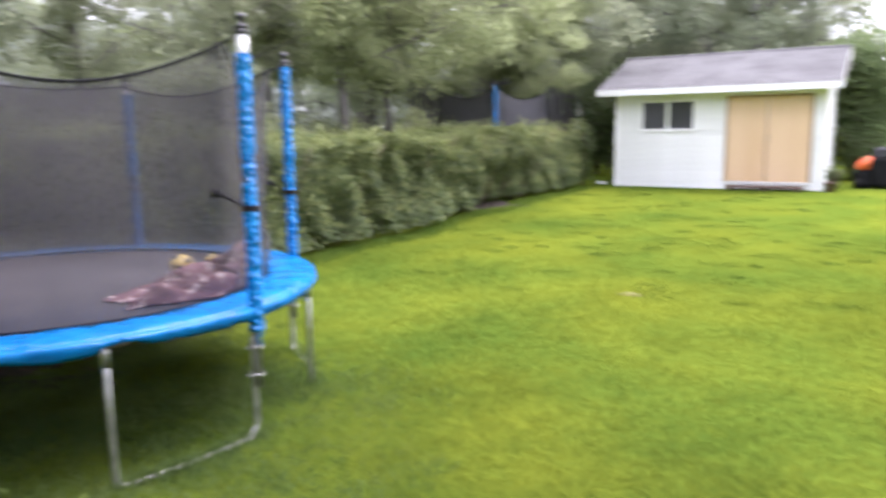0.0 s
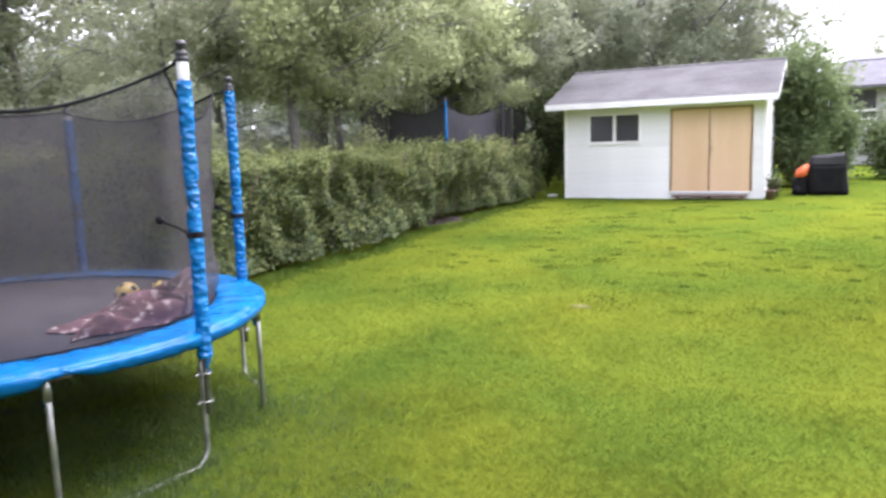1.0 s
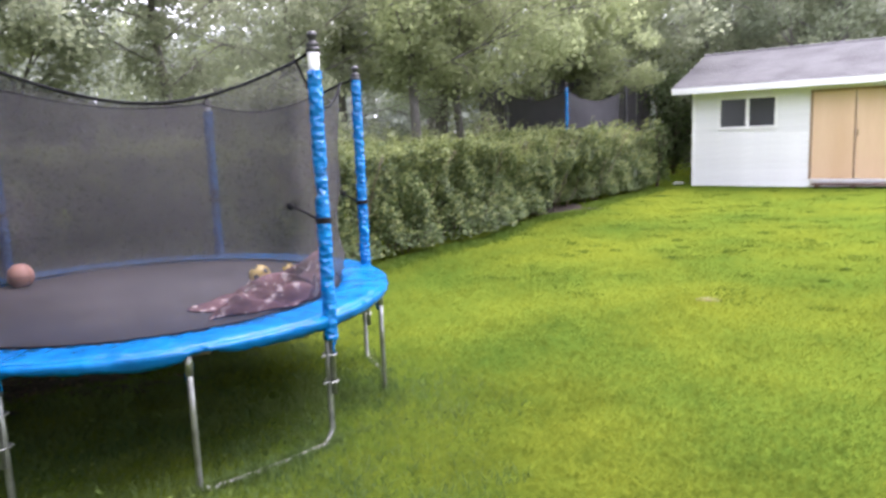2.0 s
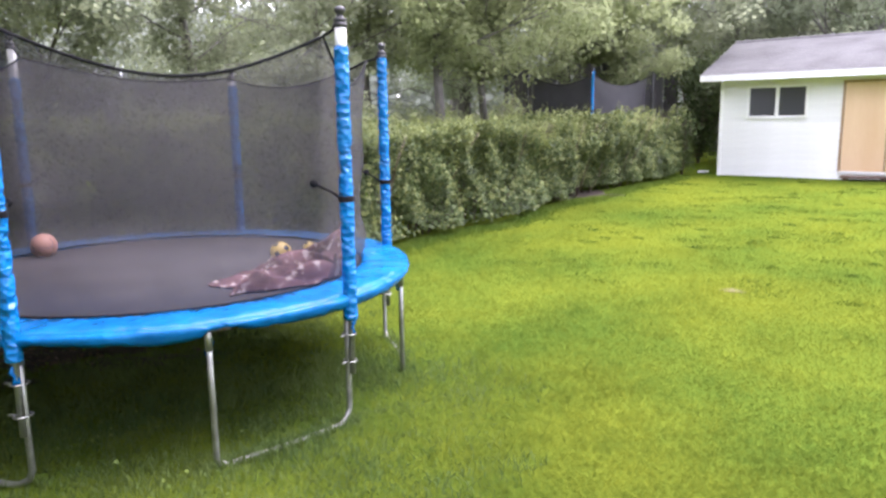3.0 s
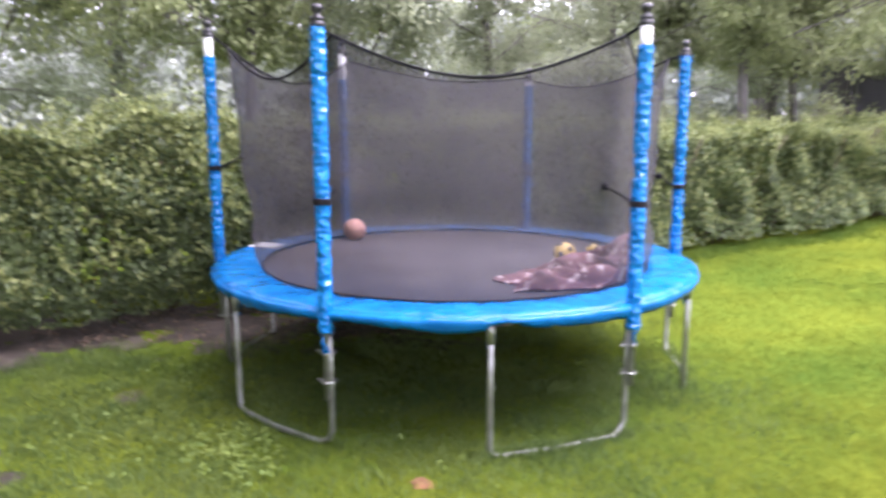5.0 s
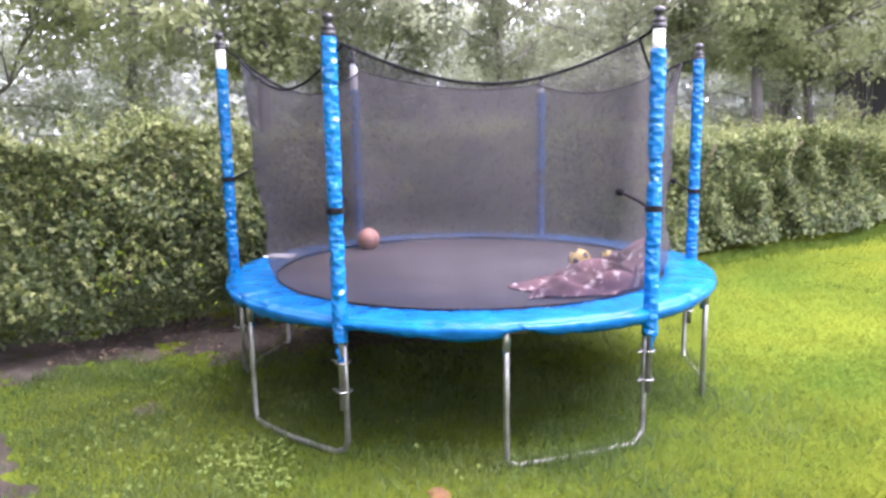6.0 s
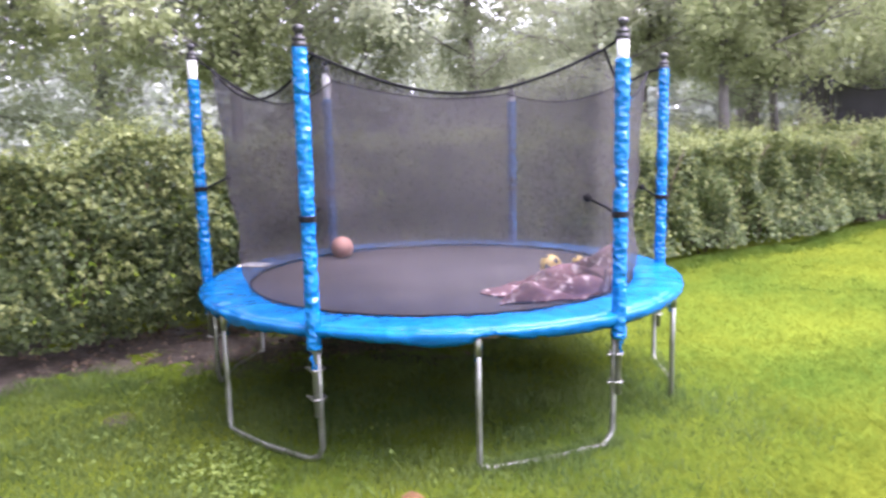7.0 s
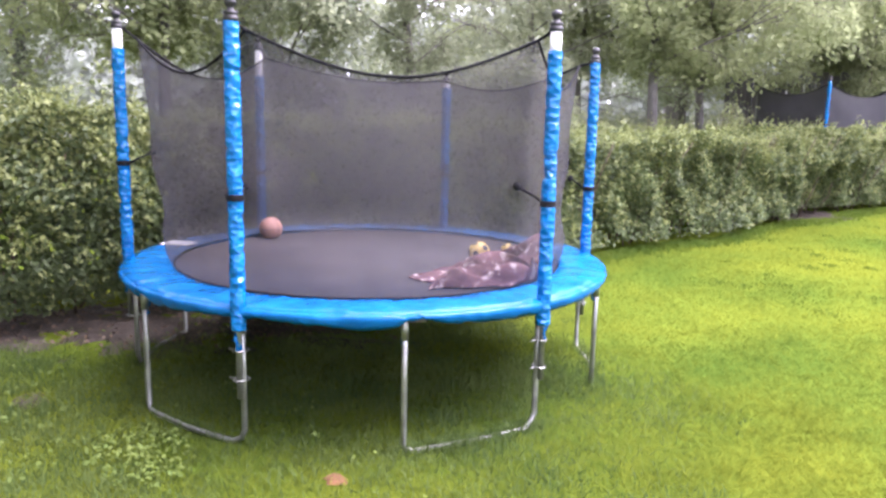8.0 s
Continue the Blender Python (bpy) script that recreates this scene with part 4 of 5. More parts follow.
def make_blanket():
    n, m = 120, 84
    U, W = np.meshgrid(np.linspace(-1, 1, n), np.linspace(-1, 1, m), indexing="ij")
    fold, small, edge = waves(131, 9, 2.0, 6), waves(132, 14, 8, 24), waves(133, 6, 1, 4)
    # a crumpled heap, long axis along the edge of the mat
    ax, ay = radians(68), 0
    px = 0.66 * U * (1 + 0.10 * edge(W * 2, U)) + 0.07 * fold(W, U * 2)
    py = 0.41 * W * (1 + 0.16 * edge(U * 2, W * 2)) * (0.62 + 0.38 * np.clip((U + 1.15) * 0.9, 0, 1)) + 0.05 * fold(U * 3, W) - 0.16 * np.clip(-U, 0, 1)
    rim = np.clip(np.minimum(1 - np.abs(U), 1 - np.abs(W)) * 4, 0, 1)
    ridge = np.abs(fold(0.7 * U + 0.5, 2.6 * W + 0.8 * U)) * 0.15 + np.abs(small(0.5 * U, 0.8 * W + 0.5 * U)) * 0.10
    heap = 0.07 * np.exp(-((U - 0.55) / 0.5) ** 2) * np.exp(-((W - 0.1) / 0.6) ** 2)
    h = 0.012 + 1.1 * rim * (ridge * (0.70 + 0.30 * np.clip(U * 1.8 - 0.1, 0, 1)) + heap) * (1 - 0.35 * np.clip(W, 0, 1))
    x = -1.56 + math.cos(ax) * px - math.sin(ax) * py
    y = -5.47 + math.sin(ax) * px + math.cos(ax) * py
    r = np.hypot(x - TX, y - TY)
    pull = np.minimum(1, 1.50 / r)
    x, y = TX + (x - TX) * pull, TY + (y - TY) * pull
    base = MAT_Z - 0.03 * (1 - np.minimum(r * pull / MAT_R, 1) ** 2)
    i = np.arange(n * m).reshape(n, m)
    f = np.stack([i[:-1, :-1], i[1:, :-1], i[1:, 1:], i[:-1, 1:]], -1).reshape(-1, 4)
    ob = new("blanket", quick_mesh("blanket", np.stack([x, y, base + h], -1).reshape(-1, 3), f, [PLAID, LINING], True))
    cu, cw = U[:-1, :-1].ravel(), W[:-1, :-1].ravel()
    turned = (np.abs(cu - 0.34 + 0.3 * (cw + 0.4)) + 0.7 * np.abs(cw + 0.42) < 0.19)
    ob.data.polygons.foreach_set("material_index", turned.astype(np.int32))
    solid = ob.modifiers.new("thickness", "SOLIDIFY")
    solid.thickness = 0.008
    return tagged(ob, "crumpled maroon and brown fleece blanket on a trampoline mat", "blanket")


make_blanket()


# ---- shed ----
SX0, SX1, SY0, SY1 = -3.93, 1.28, 11.12, 15.70
SZ0, EAVE_Z, RIDGE_Z, RIDGE_Y = 0.34, 3.0, 4.02, 13.42
DOOR = (-0.99, 0.95, 0.56, 2.70)
WINDOW = (-3.21, -1.87, 1.93, 2.64)


def make_shed():
    shed = thing("garden_shed", "white sided garden shed with tan double doors and grey roof", "shed")
    t = 0.10
    wall = bmesh.new()
    xs, zs = [SX0, WINDOW[0], WINDOW[1], DOOR[0], DOOR[1], SX1], [SZ0, DOOR[2], WINDOW[2], WINDOW[3], DOOR[3], 2.92]
    grid = [[wall.verts.new((x, SY0, z)) for z in zs] for x in xs]
    cells = [wall.faces.new((grid[i][j], grid[i + 1][j], grid[i + 1][j + 1], grid[i][j + 1])) for i in range(5) for j in range(5) if not ((i == 1 and j == 2) or (i == 3 and 1 <= j <= 3))]
    pushed = bmesh.ops.extrude_face_region(wall, geom=cells)
    bmesh.ops.translate(wall, verts=[v for v in pushed["geom"] if isinstance(v, bmesh.types.BMVert)], vec=(0, t, 0))
    front = part("front_wall", wall, SIDING, shed, "white wall with horizontal boards")
    for name, x0 in (("side_wall", SX0), ("side_wall", SX1 - t)):
        bm = bmesh.new()
        outline = [(SY0 + t, SZ0), (SY1, SZ0), (SY1, 2.92), (RIDGE_Y, RIDGE_Z - 0.12), (SY0 + t, 2.92)]
        a, b = [bm.verts.new((x0, y, z)) for y, z in outline], [bm.verts.new((x0 + t, y, z)) for y, z in outline]
        bm.faces.new(a), bm.faces.new(b[::-1])
        for k in range(5):
            bm.faces.new((a[k], a[(k + 1) % 5], b[(k + 1) % 5], b[k]))
        part(name, bm, SIDING, shed)
    part("back_wall", block((SX0 + t, SY1 - t, SZ0), (SX1 - t, SY1, 2.92)), SIDING, shed)
    part("shed_floor", block((SX0 + t, SY0 + t, SZ0), (SX1 - t, SY1 - t, SZ0 + 0.08)), BROWN, shed)
    # lap boards
    course, cache = 0.155, {}
    for j in range(17):
        z0 = SZ0 + 0.005 + j * course
        z1 = min(z0 + course, 2.915)
        spans = [(SX0 + 0.002, SX1 - 0.002)]
        for a, b, c, d in (DOOR, WINDOW):
            if z1 > c - 0.06 and z0 < d + 0.06:
                spans = [s for p, q in spans for s in ((p, min(q, a - 0.075)), (max(p, b + 0.075), q)) if s[1] - s[0] > 0.05] if a < spans[-1][1] else spans
        for p, q in spans:
            key = (round(q - p, 3), round(z1 - z0, 3))
            if key not in cache:
                bm = bmesh.new()
                L, H = key
                ring = [[bm.verts.new((x, y, z)) for y, z in ((0, 0), (-0.018, 0), (-0.017, 0.012), (-0.005, H), (0, H))] for x in (0, L)]
                for k in range(5):
                    bm.faces.new((ring[0][k], ring[0][(k + 1) % 5], ring[1][(k + 1) % 5], ring[1][k]))
                bm.faces.new(ring[0]), bm.faces.new(ring[1][::-1])
                bmesh.ops.recalc_face_normals(bm, faces=bm.faces)
                cache[key] = bpy.data.meshes.new("board")
                bm.to_mesh(cache[key])
                bm.free()
                dressed(cache[key], SIDING)
            child("board", cache[key], front).location = (p, SY0, z0)
    for x0 in (SX0 - 0.03, SX1 - 0.05):
        part("corner_trim", block((x0, SY0 - 0.034, SZ0), (x0 + 0.08, SY0 + 0.05, 2.91), 0.004), TRIM, shed, "white corner board")
    # roof: two slabs, shingle tabs, fascia, soffit
    x0, x1, ey = -4.35, 1.58, SY0 - 0.48
    for name, y0, y1 in (("roof_slope", ey, RIDGE_Y), ("roof_slope", 2 * RIDGE_Y - ey, RIDGE_Y)):
        bm = bmesh.new()
        v = [bm.verts.new((x, y, z + dz)) for dz in (-0.09, 0) for x in (x0, x1) for y, z in ((y0, EAVE_Z), (y1, RIDGE_Z))]
        for q in ((0, 1, 3, 2), (4, 6, 7, 5), (0, 2, 6, 4), (1, 5, 7, 3), (0, 4, 5, 1), (2, 3, 7, 6)):
            bm.faces.new([v[i] for i in q])
        slope = part(name, bm, SHINGLE, shed, "grey asphalt shingle roof")
        if y0 < RIDGE_Y:
            g, verts, faces = np.random.default_rng(140), [], []
            up = np.array([0, y1 - y0, RIDGE_Z - EAVE_Z])
            length = np.linalg.norm(up)
            up, nor = up / length, np.cross([1, 0, 0], up / length)
            org = np.array([x0 - 0.02, y0, EAVE_Z]) - up * 0.03
            rows = int(length / 0.145) + 1
            for r in range(rows):
                for c in range(-1, 20):
                    a, b = max(0.0, 0.31 * c + 0.155 * (r % 2)), min(x1 - x0 + 0.04, 0.31 * (c + 1) + 0.155 * (r % 2) - 0.008)
                    if b - a < 0.02:
                        continue
                    lo, hi, k, e = r * 0.145, min(r * 0.145 + 0.17, length + 0.03), len(verts), 0.006 + 0.004 * g.uniform()
                    for px, py, ph in ((a, lo, e), (b, lo, e), (b, hi, 0.004), (a, hi, 0.004), (a, lo, 0.001), (b, lo, 0.001)):
                        verts.append(org + px * np.array([1, 0, 0]) + py * up + ph * nor)
                    faces += [(k, k + 1, k + 2, k + 3), (k + 4, k + 5, k + 1, k)]
            child("shingles", quick_mesh("shingles", verts, faces, SHINGLE), slope, "weathered grey shingle tabs", "stuff")
    part("ridge_cap", tube(bmesh.new(), [(x0 - 0.02, RIDGE_Y, RIDGE_Z + 0.005), (x1 + 0.02, RIDGE_Y, RIDGE_Z + 0.005)], 0.05, 8), SHINGLE, shed)
    part("fascia", block((x0 - 0.01, ey - 0.035, EAVE_Z - 0.175), (x1 + 0.01, ey - 0.005, EAVE_Z - 0.012), 0.004), TRIM, shed, "white fascia board under the eave")
    part("soffit", block((x0 + 0.02, ey, EAVE_Z - 0.13), (x1 - 0.02, SY0 - 0.001, EAVE_Z - 0.10)), TRIM, shed, "white soffit")
    for x in (x0 - 0.02, x1 - 0.005):
        for s in (1, -1):
            bm = bmesh.new()
            ya = RIDGE_Y - s * (RIDGE_Y - ey)
            v = [bm.verts.new((x + dx, y, z)) for dx in (0, 0.025) for y, z in ((ya, EAVE_Z - 0.15), (ya, EAVE_Z + 0.004), (RIDGE_Y, RIDGE_Z + 0.004), (RIDGE_Y, RIDGE_Z - 0.15))]
            for q in ((0, 1, 2, 3), (7, 6, 5, 4), (0, 4, 5, 1), (1, 5, 6, 2), (2, 6, 7, 3), (3, 7, 4, 0)):
                bm.faces.new([v[i] for i in q])
            part("rake_board", bm, TRIM, shed, "pale rake board")
    # window: sliding pair
    a, b, c, d = WINDOW
    win = bmesh.new()
    for lo, hi in (((a - 0.07, SY0 - 0.03, c - 0.05), (a, SY0 + 0.08, d + 0.05)), ((b, SY0 - 0.03, c - 0.05), (b + 0.07, SY0 + 0.08, d + 0.05)), ((a, SY0 - 0.03, d), (b, SY0 + 0.08, d + 0.05)), ((a, SY0 - 0.03, c - 0.05), (b, SY0 + 0.08, c))):
        box(win, lo, hi, 0.004)
    window = part("window", win, TRIM, shed, "white sliding window frame")
    mid = (a + b) / 2
    part("mullion", block((mid - 0.04, SY0 - 0.01, c), (mid + 0.04, SY0 + 0.06, d), 0.004), TRIM, window)
    for x0_, x1_, y in ((a, mid - 0.04, 0.03), (mid + 0.04, b, 0.045)):
        part("pane", block((x0_, SY0 + y, c), (x1_, SY0 + y + 0.006, d)), GLASS, window, "dark glass pane")
    part("sill", block((a - 0.08, SY0 - 0.05, c - 0.072), (b + 0.08, SY0 - 0.031, c - 0.052), 0.004), TRIM, window)
    # double doors
    a, b, c, d = DOOR
    for lo, hi in (((a - 0.05, SY0 - 0.035, c), (a, SY0 + 0.05, d + 0.05)), ((b, SY0 - 0.035, c), (b + 0.05, SY0 + 0.05, d + 0.05)), ((a, SY0 - 0.035, d), (b, SY0 + 0.05, d + 0.05))):
        part("door_trim", block(lo, hi, 0.004), DOOR_TRIM, shed, "narrow weathered tan door trim")
    mid = (a + b) / 2 - 0.02
    for x0_, x1_ in ((a + 0.006, mid - 0.012), (mid + 0.012, b - 0.006)):
        part("door", block((x0_, SY0 - 0.02, c + 0.012), (x1_, SY0 + 0.025, d - 0.006), 0.005), PLY, shed, "closed tan plywood door")
    part("astragal", block((mid - 0.024, SY0 - 0.034, c + 0.012), (mid + 0.006, SY0 - 0.021, d - 0.006), 0.004), DOOR_TRIM, shed, "weathered tan strip between the doors")
    bm = bmesh.new()
    tube(bm, [(mid + 0.05, SY0 - 0.02, 1.60), (mid + 0.05, SY0 - 0.06, 1.61), (mid + 0.05, SY0 - 0.06, 1.73), (mid + 0.05, SY0 - 0.02, 1.74)], 0.011, 8)
    part("handle", bm, RUST, shed, "dull metal door handle", True)
    part("threshold", block((a - 0.05, SY0 - 0.06, c - 0.05), (b + 0.05, SY0 + 0.05, c), 0.006), TRIM, shed, "pale threshold")
    return shed


make_shed()
step = thing("door_step", "dark worn wooden step below a shed door", "step")
for k, (y0, y1, z1) in enumerate(((SY0 - 0.42, SY0 - 0.24, 0.46), (SY0 - 0.235, SY0 - 0.062, 0.468))):
    part("plank", block((-0.93, y0, z1 - 0.035), (0.90, y1, z1), 0.006), BROWN, step)
for x in (-0.80, 0.0, 0.78):
    part("bearer", block((x - 0.04, SY0 - 0.40, 0.30), (x + 0.04, SY0 - 0.07, 0.424)), BROWN, step)


# ---- round the shed ----
def make_grill():
    x, y = 2.45, 12.4
    z = float(ground_z(x, y))
    grill = thing("barbecue_grill", "black covered barbecue grill with an orange-red side", "grill", at=(x, y, z))
    sag, crease = waves(171, 8, 3, 9), waves(172, 10, 8, 20)

    def draped(lo, hi, slant):
        """A box of slack cloth: rounded, sagging between its corners, with creases running down."""
        bm = block(lo, hi, 0.05)
        bmesh.ops.subdivide_edges(bm, edges=[e for e in bm.edges if e.calc_length() > 0.2], cuts=7, use_grid_fill=True)
        mid = (Vector(lo) + Vector(hi)) / 2
        for v in bm.verts:
            f = (v.co.z - lo[2]) / (hi[2] - lo[2])
            d = 1 - 0.10 * f + 0.035 * float(sag(2 * v.co.x + v.co.y, v.co.z)) + 0.02 * float(crease(v.co.x + v.co.y, 0.2 * v.co.z))
            v.co.x, v.co.y = mid.x + (v.co.x - mid.x) * d, mid.y + (v.co.y - mid.y) * d
            v.co.z += f * (slant * (v.co.x - mid.x) + 0.025 * float(sag(v.co.x, v.co.y))) if f > 0.3 else 0
        return bm

    part("cover", draped((-0.22, -0.36, -0.01), (0.74, 0.34, 0.80), 0.0), GRILL, grill, "sagging creased black cover", True)
    part("lid", draped((-0.20, -0.30, 0.72), (0.72, 0.30, 1.04), 0.08), GREY_LID, grill, "dark grey draped lid", True)
    part("shelf", draped((-0.56, -0.36, -0.01), (-0.16, 0.26, 0.46), 0.10), GRILL, grill, "low slumped black cover", True)
    bm = block((-0.50, -0.38, 0.46), (-0.20, -0.08, 0.82), 0.04)
    for v in bm.verts:
        v.co.x += 0.2 * (v.co.z - 0.6)
        v.co.z -= 0.12 * (v.co.x < -0.3) * (v.co.z > 0.6)
    part("side_burner", bm, RED, grill, "orange-red enamel side", True)
    bm = bmesh.new()
    tube(bm, [(-0.45, -0.42, 0.12), (-0.45, -0.34, 0.12)], 0.11, 14)
    part("wheel", bm, GRILL, grill, "", True)
    return grill


make_grill()


def make_shrub(label, x, y, height, radius, count, size, mat, seed):
    g, gr = np.random.default_rng(seed), random.Random(seed)
    shrub = thing("shrub", label, "shrub", at=(x, y, float(ground_z(x, y))))
    bm, tips = bmesh.new(), []
    for _ in range(26):
        t, lean = gr.uniform(0, 6.28), gr.uniform(0.1, 0.9)
        pts = [Vector((math.cos(t) * lean * radius * f ** 1.3, math.sin(t) * lean * radius * f ** 1.3, height * gr.uniform(0.6, 0.98) * f - 0.02 * (f == 0))) for f in (0, 0.3, 0.6, 0.85, 1)]
        tube(bm, pts, [0.03, 0.025, 0.018, 0.012, 0.006], 5)
        tips += [tuple(p) for p in pts[1:]]
    part("woody_growth", bm, TWIG, shrub, "", True)
    tips = np.array(tips)
    pos = tips[g.integers(0, len(tips), count)] + g.normal(size=(count, 3)) * np.array([0.25, 0.25, 0.25]) * min(radius, 1.4)
    pos[:, 2] = np.abs(pos[:, 2] - 0.05) + 0.05
    out = pos - np.array([0, 0, height * 0.4])
    child("foliage", leaf_mesh("foliage", pos, out / (np.linalg.norm(out, axis=1, keepdims=True) + 0.1), np.full(count, size), mat, seed + 1, 0.65), shrub)
    return shrub


make_shrub("tall leafy green shrub beside the shed", 1.95, 15.0, 3.8, 1.2, 15000, 0.13, SHRUB_LEAF, 151)
make_shrub("rounded green shrub beside the shed", 2.95, 16.6, 2.3, 0.8, 5000, 0.11, SHRUB_LEAF, 153)
make_shrub("low dark green shrub before a far house", 4.9, 19.0, 1.9, 1.5, 8000, 0.12, HEDGE, 155)
make_shrub("low dark green shrub before a far house", 7.4, 19.5, 1.8, 1.6, 7000, 0.12, HEDGE, 157)
make_shrub("tangled young growth at the hedge's end", -4.85, 10.9, 1.7, 0.5, 2600, 0.07, HEDGE, 159)
make_shrub("pale bushy sapling behind the hedge", -7.0, 5.6, 2.35, 0.5, 2000, 0.07, LEAF_B, 161)
make_shrub("small weedy plant at the shed's corner", 1.5, 11.3, 0.55, 0.22, 420, 0.07, HEDGE, 163)

make_shrub("dense dark shrub behind the shed's corner", -5.7, 14.6, 3.3, 1.0, 8000, 0.11, HEDGE, 165)
make_shrub("low leafy shrub beside the shed", 1.95, 14.4, 1.5, 0.6, 2600, 0.10, SHRUB_LEAF, 167)


def make_fence():
    """Dark boards added behind the neighbour's net, sized to fit the camera's view."""
    fence = thing("board_fence", "tall dark board fence added behind the neighbour's net", "fence")
    a, b = Vector((-11.4, 11.9, 0)), Vector((-6.6, 15.3, 0))
    d = (b - a).normalized()
    turn = math.degrees(math.atan2(d.y, d.x))
    z = float(ground_z(-9, 13))
    board = bmesh.new()
    box(board, (0, -0.012, 0), (0.158, 0.012, 3.35), 0.004)
    me = bpy.data.meshes.new("board")
    board.to_mesh(me)
    board.free()
    dressed(me, DARK_WOOD)
    g = random.Random(181)
    for k in range(int((b - a).length / 0.16)):
        ob = child("board", me, fence)
        p = a + d * 0.16 * k
        ob.matrix_basis = pose(p.x, p.y, z - 0.03 - g.uniform(0, 0.14), 0, g.uniform(-0.4, 0.4), turn)
    for h in (0.5, 1.9):
        rail = part("rail", block((0, 0.013, h), ((b - a).length, 0.06, h + 0.09), 0.004), DARK_WOOD, fence)
        rail.matrix_basis = pose(a.x, a.y, z, 0, 0, turn)
    return fence


make_fence()


def make_litter():
    g = np.random.default_rng(191)
    x, y = g.uniform(-5.6, -2.6, 9000), g.uniform(-9.2, -3.0, 9000)
    keep = soil_depth(x, y) > g.uniform(-0.1, 0.15, 9000)
    x, y = x[keep][:1500], y[keep][:1500]
    pos = np.stack([x, y, ground_z(x, y) + 0.035], 1)
    me = leaf_mesh("leaf_litter", pos, np.tile([0.0, 0.0, 1.0], (len(x), 1)), np.full(len(x), 0.05), LITTER, 192, 0.6, 0.35)
    return tagged(new("leaf_litter", me), "old brown leaves and bark bits on bare soil", "leaf litter", kind="stuff")


make_litter()
pail = thing("plant_pot", "small weathered brown pot by the shed's corner", "pot", at=(1.45, 11.0, float(ground_z(1.45, 11.0))))
part("body", lathe(bmesh.new(), [(0.09, -0.005), (0.12, 0.2), (0.135, 0.21), (0.135, 0.24), (0.11, 0.24), (0.10, 0.12)], 14), BROWN, pail, "", True)
plank_end = new("white_board", bpy.data.meshes.new("white_board"))
bm = block((-4.62, 11.5, float(ground_z(-4.5, 11.5)) - 0.004), (-4.36, 11.66, float(ground_z(-4.5, 11.5)) + 0.06), 0.01)
bm.to_mesh(plank_end.data)
bm.free()
dressed(plank_end.data, TRIM)
tagged(plank_end, "small white block on the ground behind the hedge's end", "block")


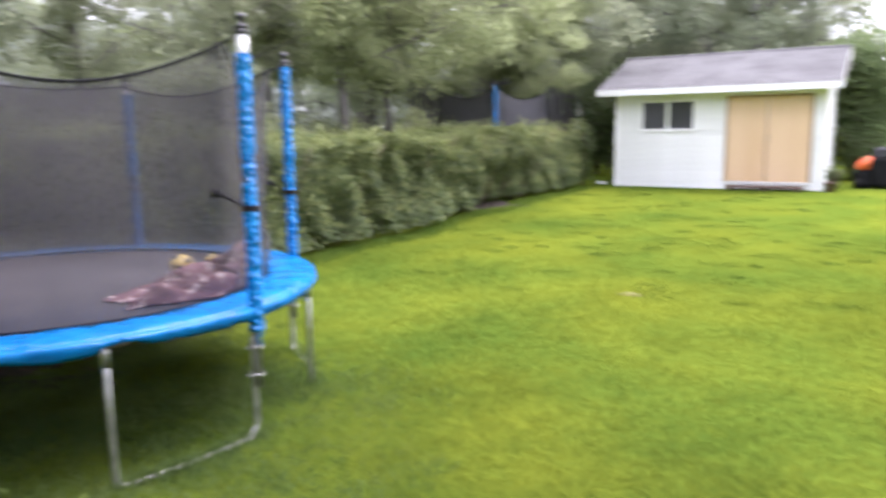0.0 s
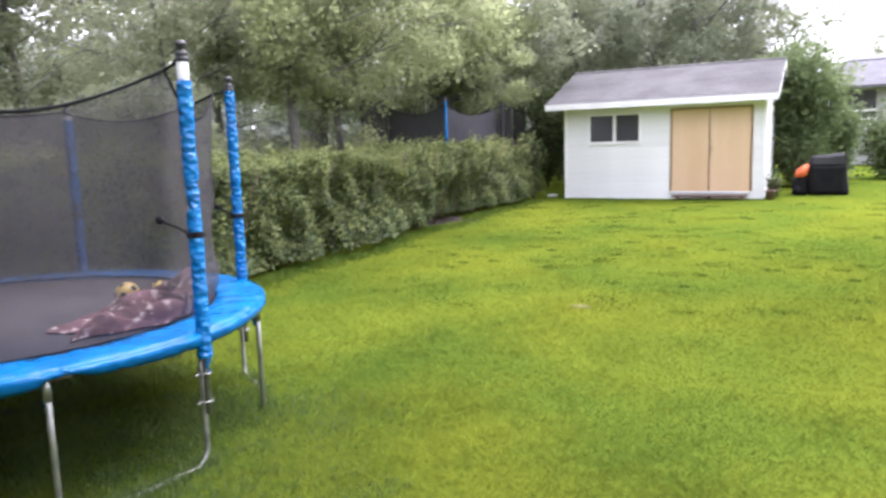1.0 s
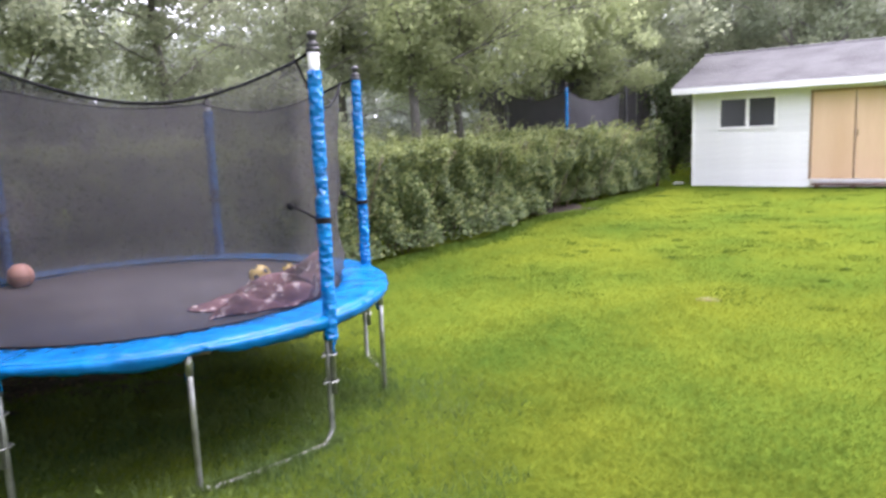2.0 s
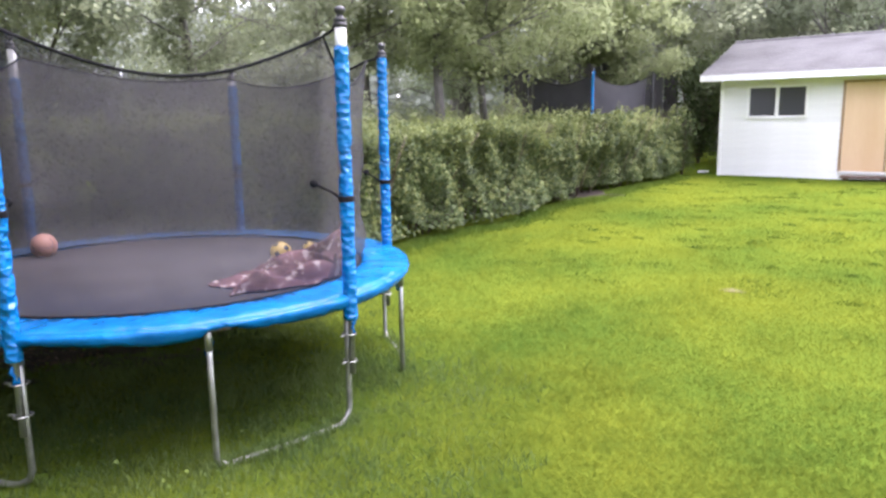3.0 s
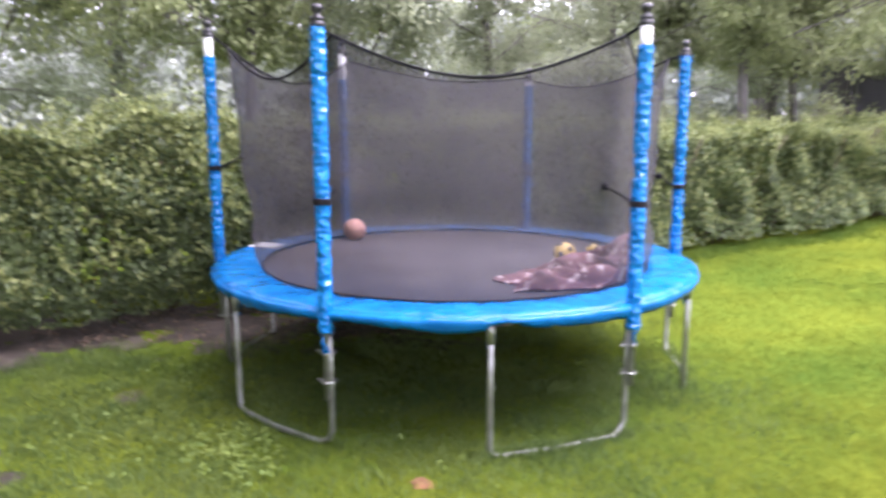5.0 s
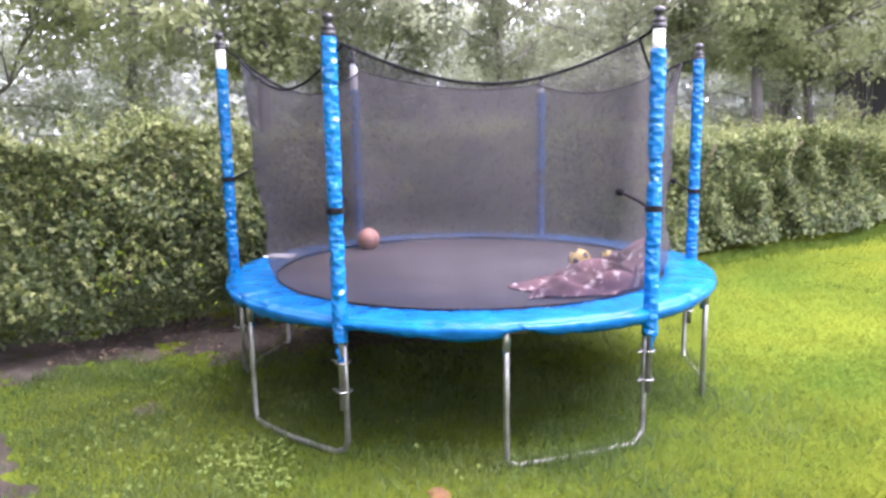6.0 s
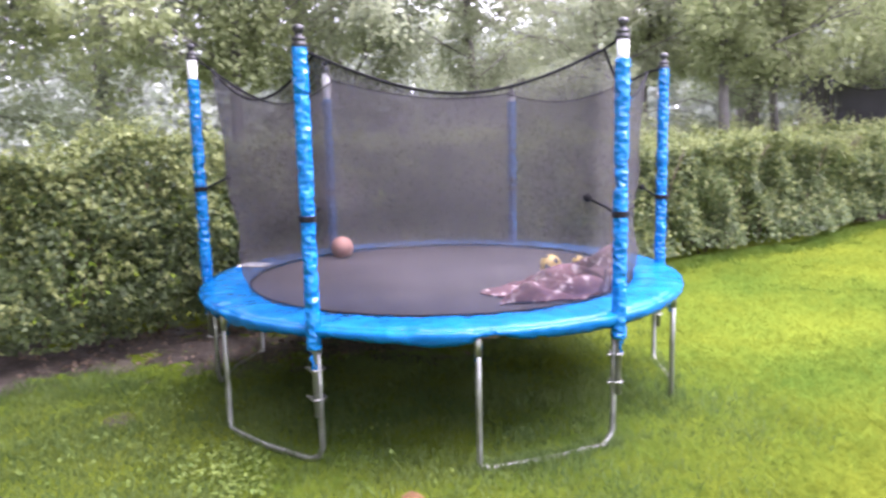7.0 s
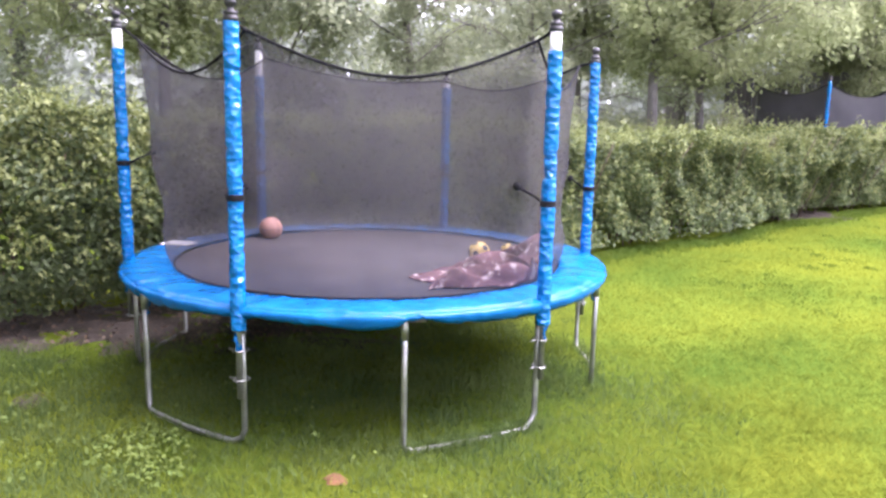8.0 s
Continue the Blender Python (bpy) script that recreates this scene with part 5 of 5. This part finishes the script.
# ---- the house beyond ----
def make_house():
    y, x0, x1 = 30.7, 2.9, 15.0
    z = float(ground_z(x0, y))
    house = thing("house", "pale grey bungalow with a light grey roof, far off", "house")
    wx0, wx1, wz0, wz1 = 3.2, 4.6, 2.65, 3.95
    wall = bmesh.new()
    for lo, hi in (((x0, y, z - 0.1), (wx0, y + 0.2, 4.15)), ((wx1, y, z - 0.1), (x1, y + 0.2, 4.15)), ((wx0, y, z - 0.1), (wx1, y + 0.2, wz0)), ((wx0, y, wz1), (wx1, y + 0.2, 4.15))):
        box(wall, lo, hi)
    part("wall", wall, STUCCO, house, "pale grey plastered wall")
    part("wall", block((x0, y + 0.2, z - 0.1), (x0 + 0.2, y + 8, 4.15)), STUCCO, house)
    part("wall", block((x1 - 0.2, y + 0.2, z - 0.1), (x1, y + 8, 4.15)), STUCCO, house)
    part("wall", block((x0 + 0.2, y + 7.8, z - 0.1), (x1 - 0.2, y + 8, 4.15)), STUCCO, house)
    bm = bmesh.new()
    e = 0.7
    low = [bm.verts.new(p) for p in ((x0 - e, y - e, 4.1), (x1 + e, y - e, 4.1), (x1 + e, y + 8 + e, 4.1), (x0 - e, y + 8 + e, 4.1))]
    top = [bm.verts.new(p) for p in ((x0 - e + 1.2, y + 4, 5.75), (x1 - 1.2, y + 4, 5.75))]
    bm.faces.new((low[0], low[1], top[1], top[0])), bm.faces.new((low[2], low[3], top[0], top[1])), bm.faces.new((low[1], low[2], top[1])), bm.faces.new((low[3], low[0], top[0])), bm.faces.new(low[::-1])
    part("roof", bm, FAR_ROOF, house, "light grey hipped roof")
    part("gutter", block((x0 - e, y - e - 0.1, 3.98), (x1 + e, y - e, 4.12), 0.02), FAR_ROOF, house)
    window = part("window", block((wx0, y + 0.10, wz0), (wx1, y + 0.11, wz1)), GLASS, house, "dark house window")
    for lo, hi in (((wx0, y - 0.02, wz0 + 0.30), (wx1, y + 0.09, wz0 + 0.40)), ((wx0 - 0.08, y - 0.04, wz0 - 0.1), (wx1 + 0.08, y - 0.002, wz0 - 0.005))):
        part("frame", block(lo, hi), TRIM, window)
    return house


make_house()
cable = new("power_cable", bpy.data.curves.new("power_cable", "CURVE"))
cable.data.dimensions, cable.data.bevel_depth = "3D", 0.02
line = cable.data.splines.new("POLY")
line.points.add(20)
for k in range(21):
    f = k / 20
    line.points[k].co = (-14 + 44 * f, 26 + 3 * f, 5.1 + 0.9 * f - 2.0 * f * (1 - f), 1)
cable.data.materials.append(CABLE)
tagged(cable, "thin black power cable strung past the trees", "cable")


# ---- unseen house and trees, added to block light from behind and beside ----
def make_blocker_house():
    house = thing("near_house", "plain unseen house added to block low sky light", "house")
    part("wall", block((-9.0, -17.5, -0.1), (15.0, -13.2, 5.6)), STUCCO, house)
    bm = bmesh.new()
    v = [bm.verts.new(p) for p in ((-9.5, -12.6, 5.5), (15.5, -12.6, 5.5), (15.5, -18.1, 5.5), (-9.5, -18.1, 5.5), (-9.5, -15.35, 7.4), (15.5, -15.35, 7.4))]
    for q in ((0, 1, 5, 4), (2, 3, 4, 5), (0, 4, 3), (1, 2, 5), (0, 3, 2, 1)):
        bm.faces.new([v[i] for i in q])
    part("roof", bm, FAR_ROOF, house)


make_blocker_house()
# unseen tree copies, added only to shade the lawn and cut low sky light
for kind, x, y, sc, turn in ((1, 13.5, -6.0, 1.0, 20), (0, 14.5, 1.5, 1.0, 140), (2, 14.0, 9.0, 1.0, 250), (0, -2.0, -11.8, 1.2, 80), (0, 8.2, 2.5, 1.1, 300)):
    ob = copy_thing(KINDS[kind], pose(x, y, float(ground_z(x, y)) - 0.05, 0, 0, turn))
    ob.scale = (sc, sc, sc)
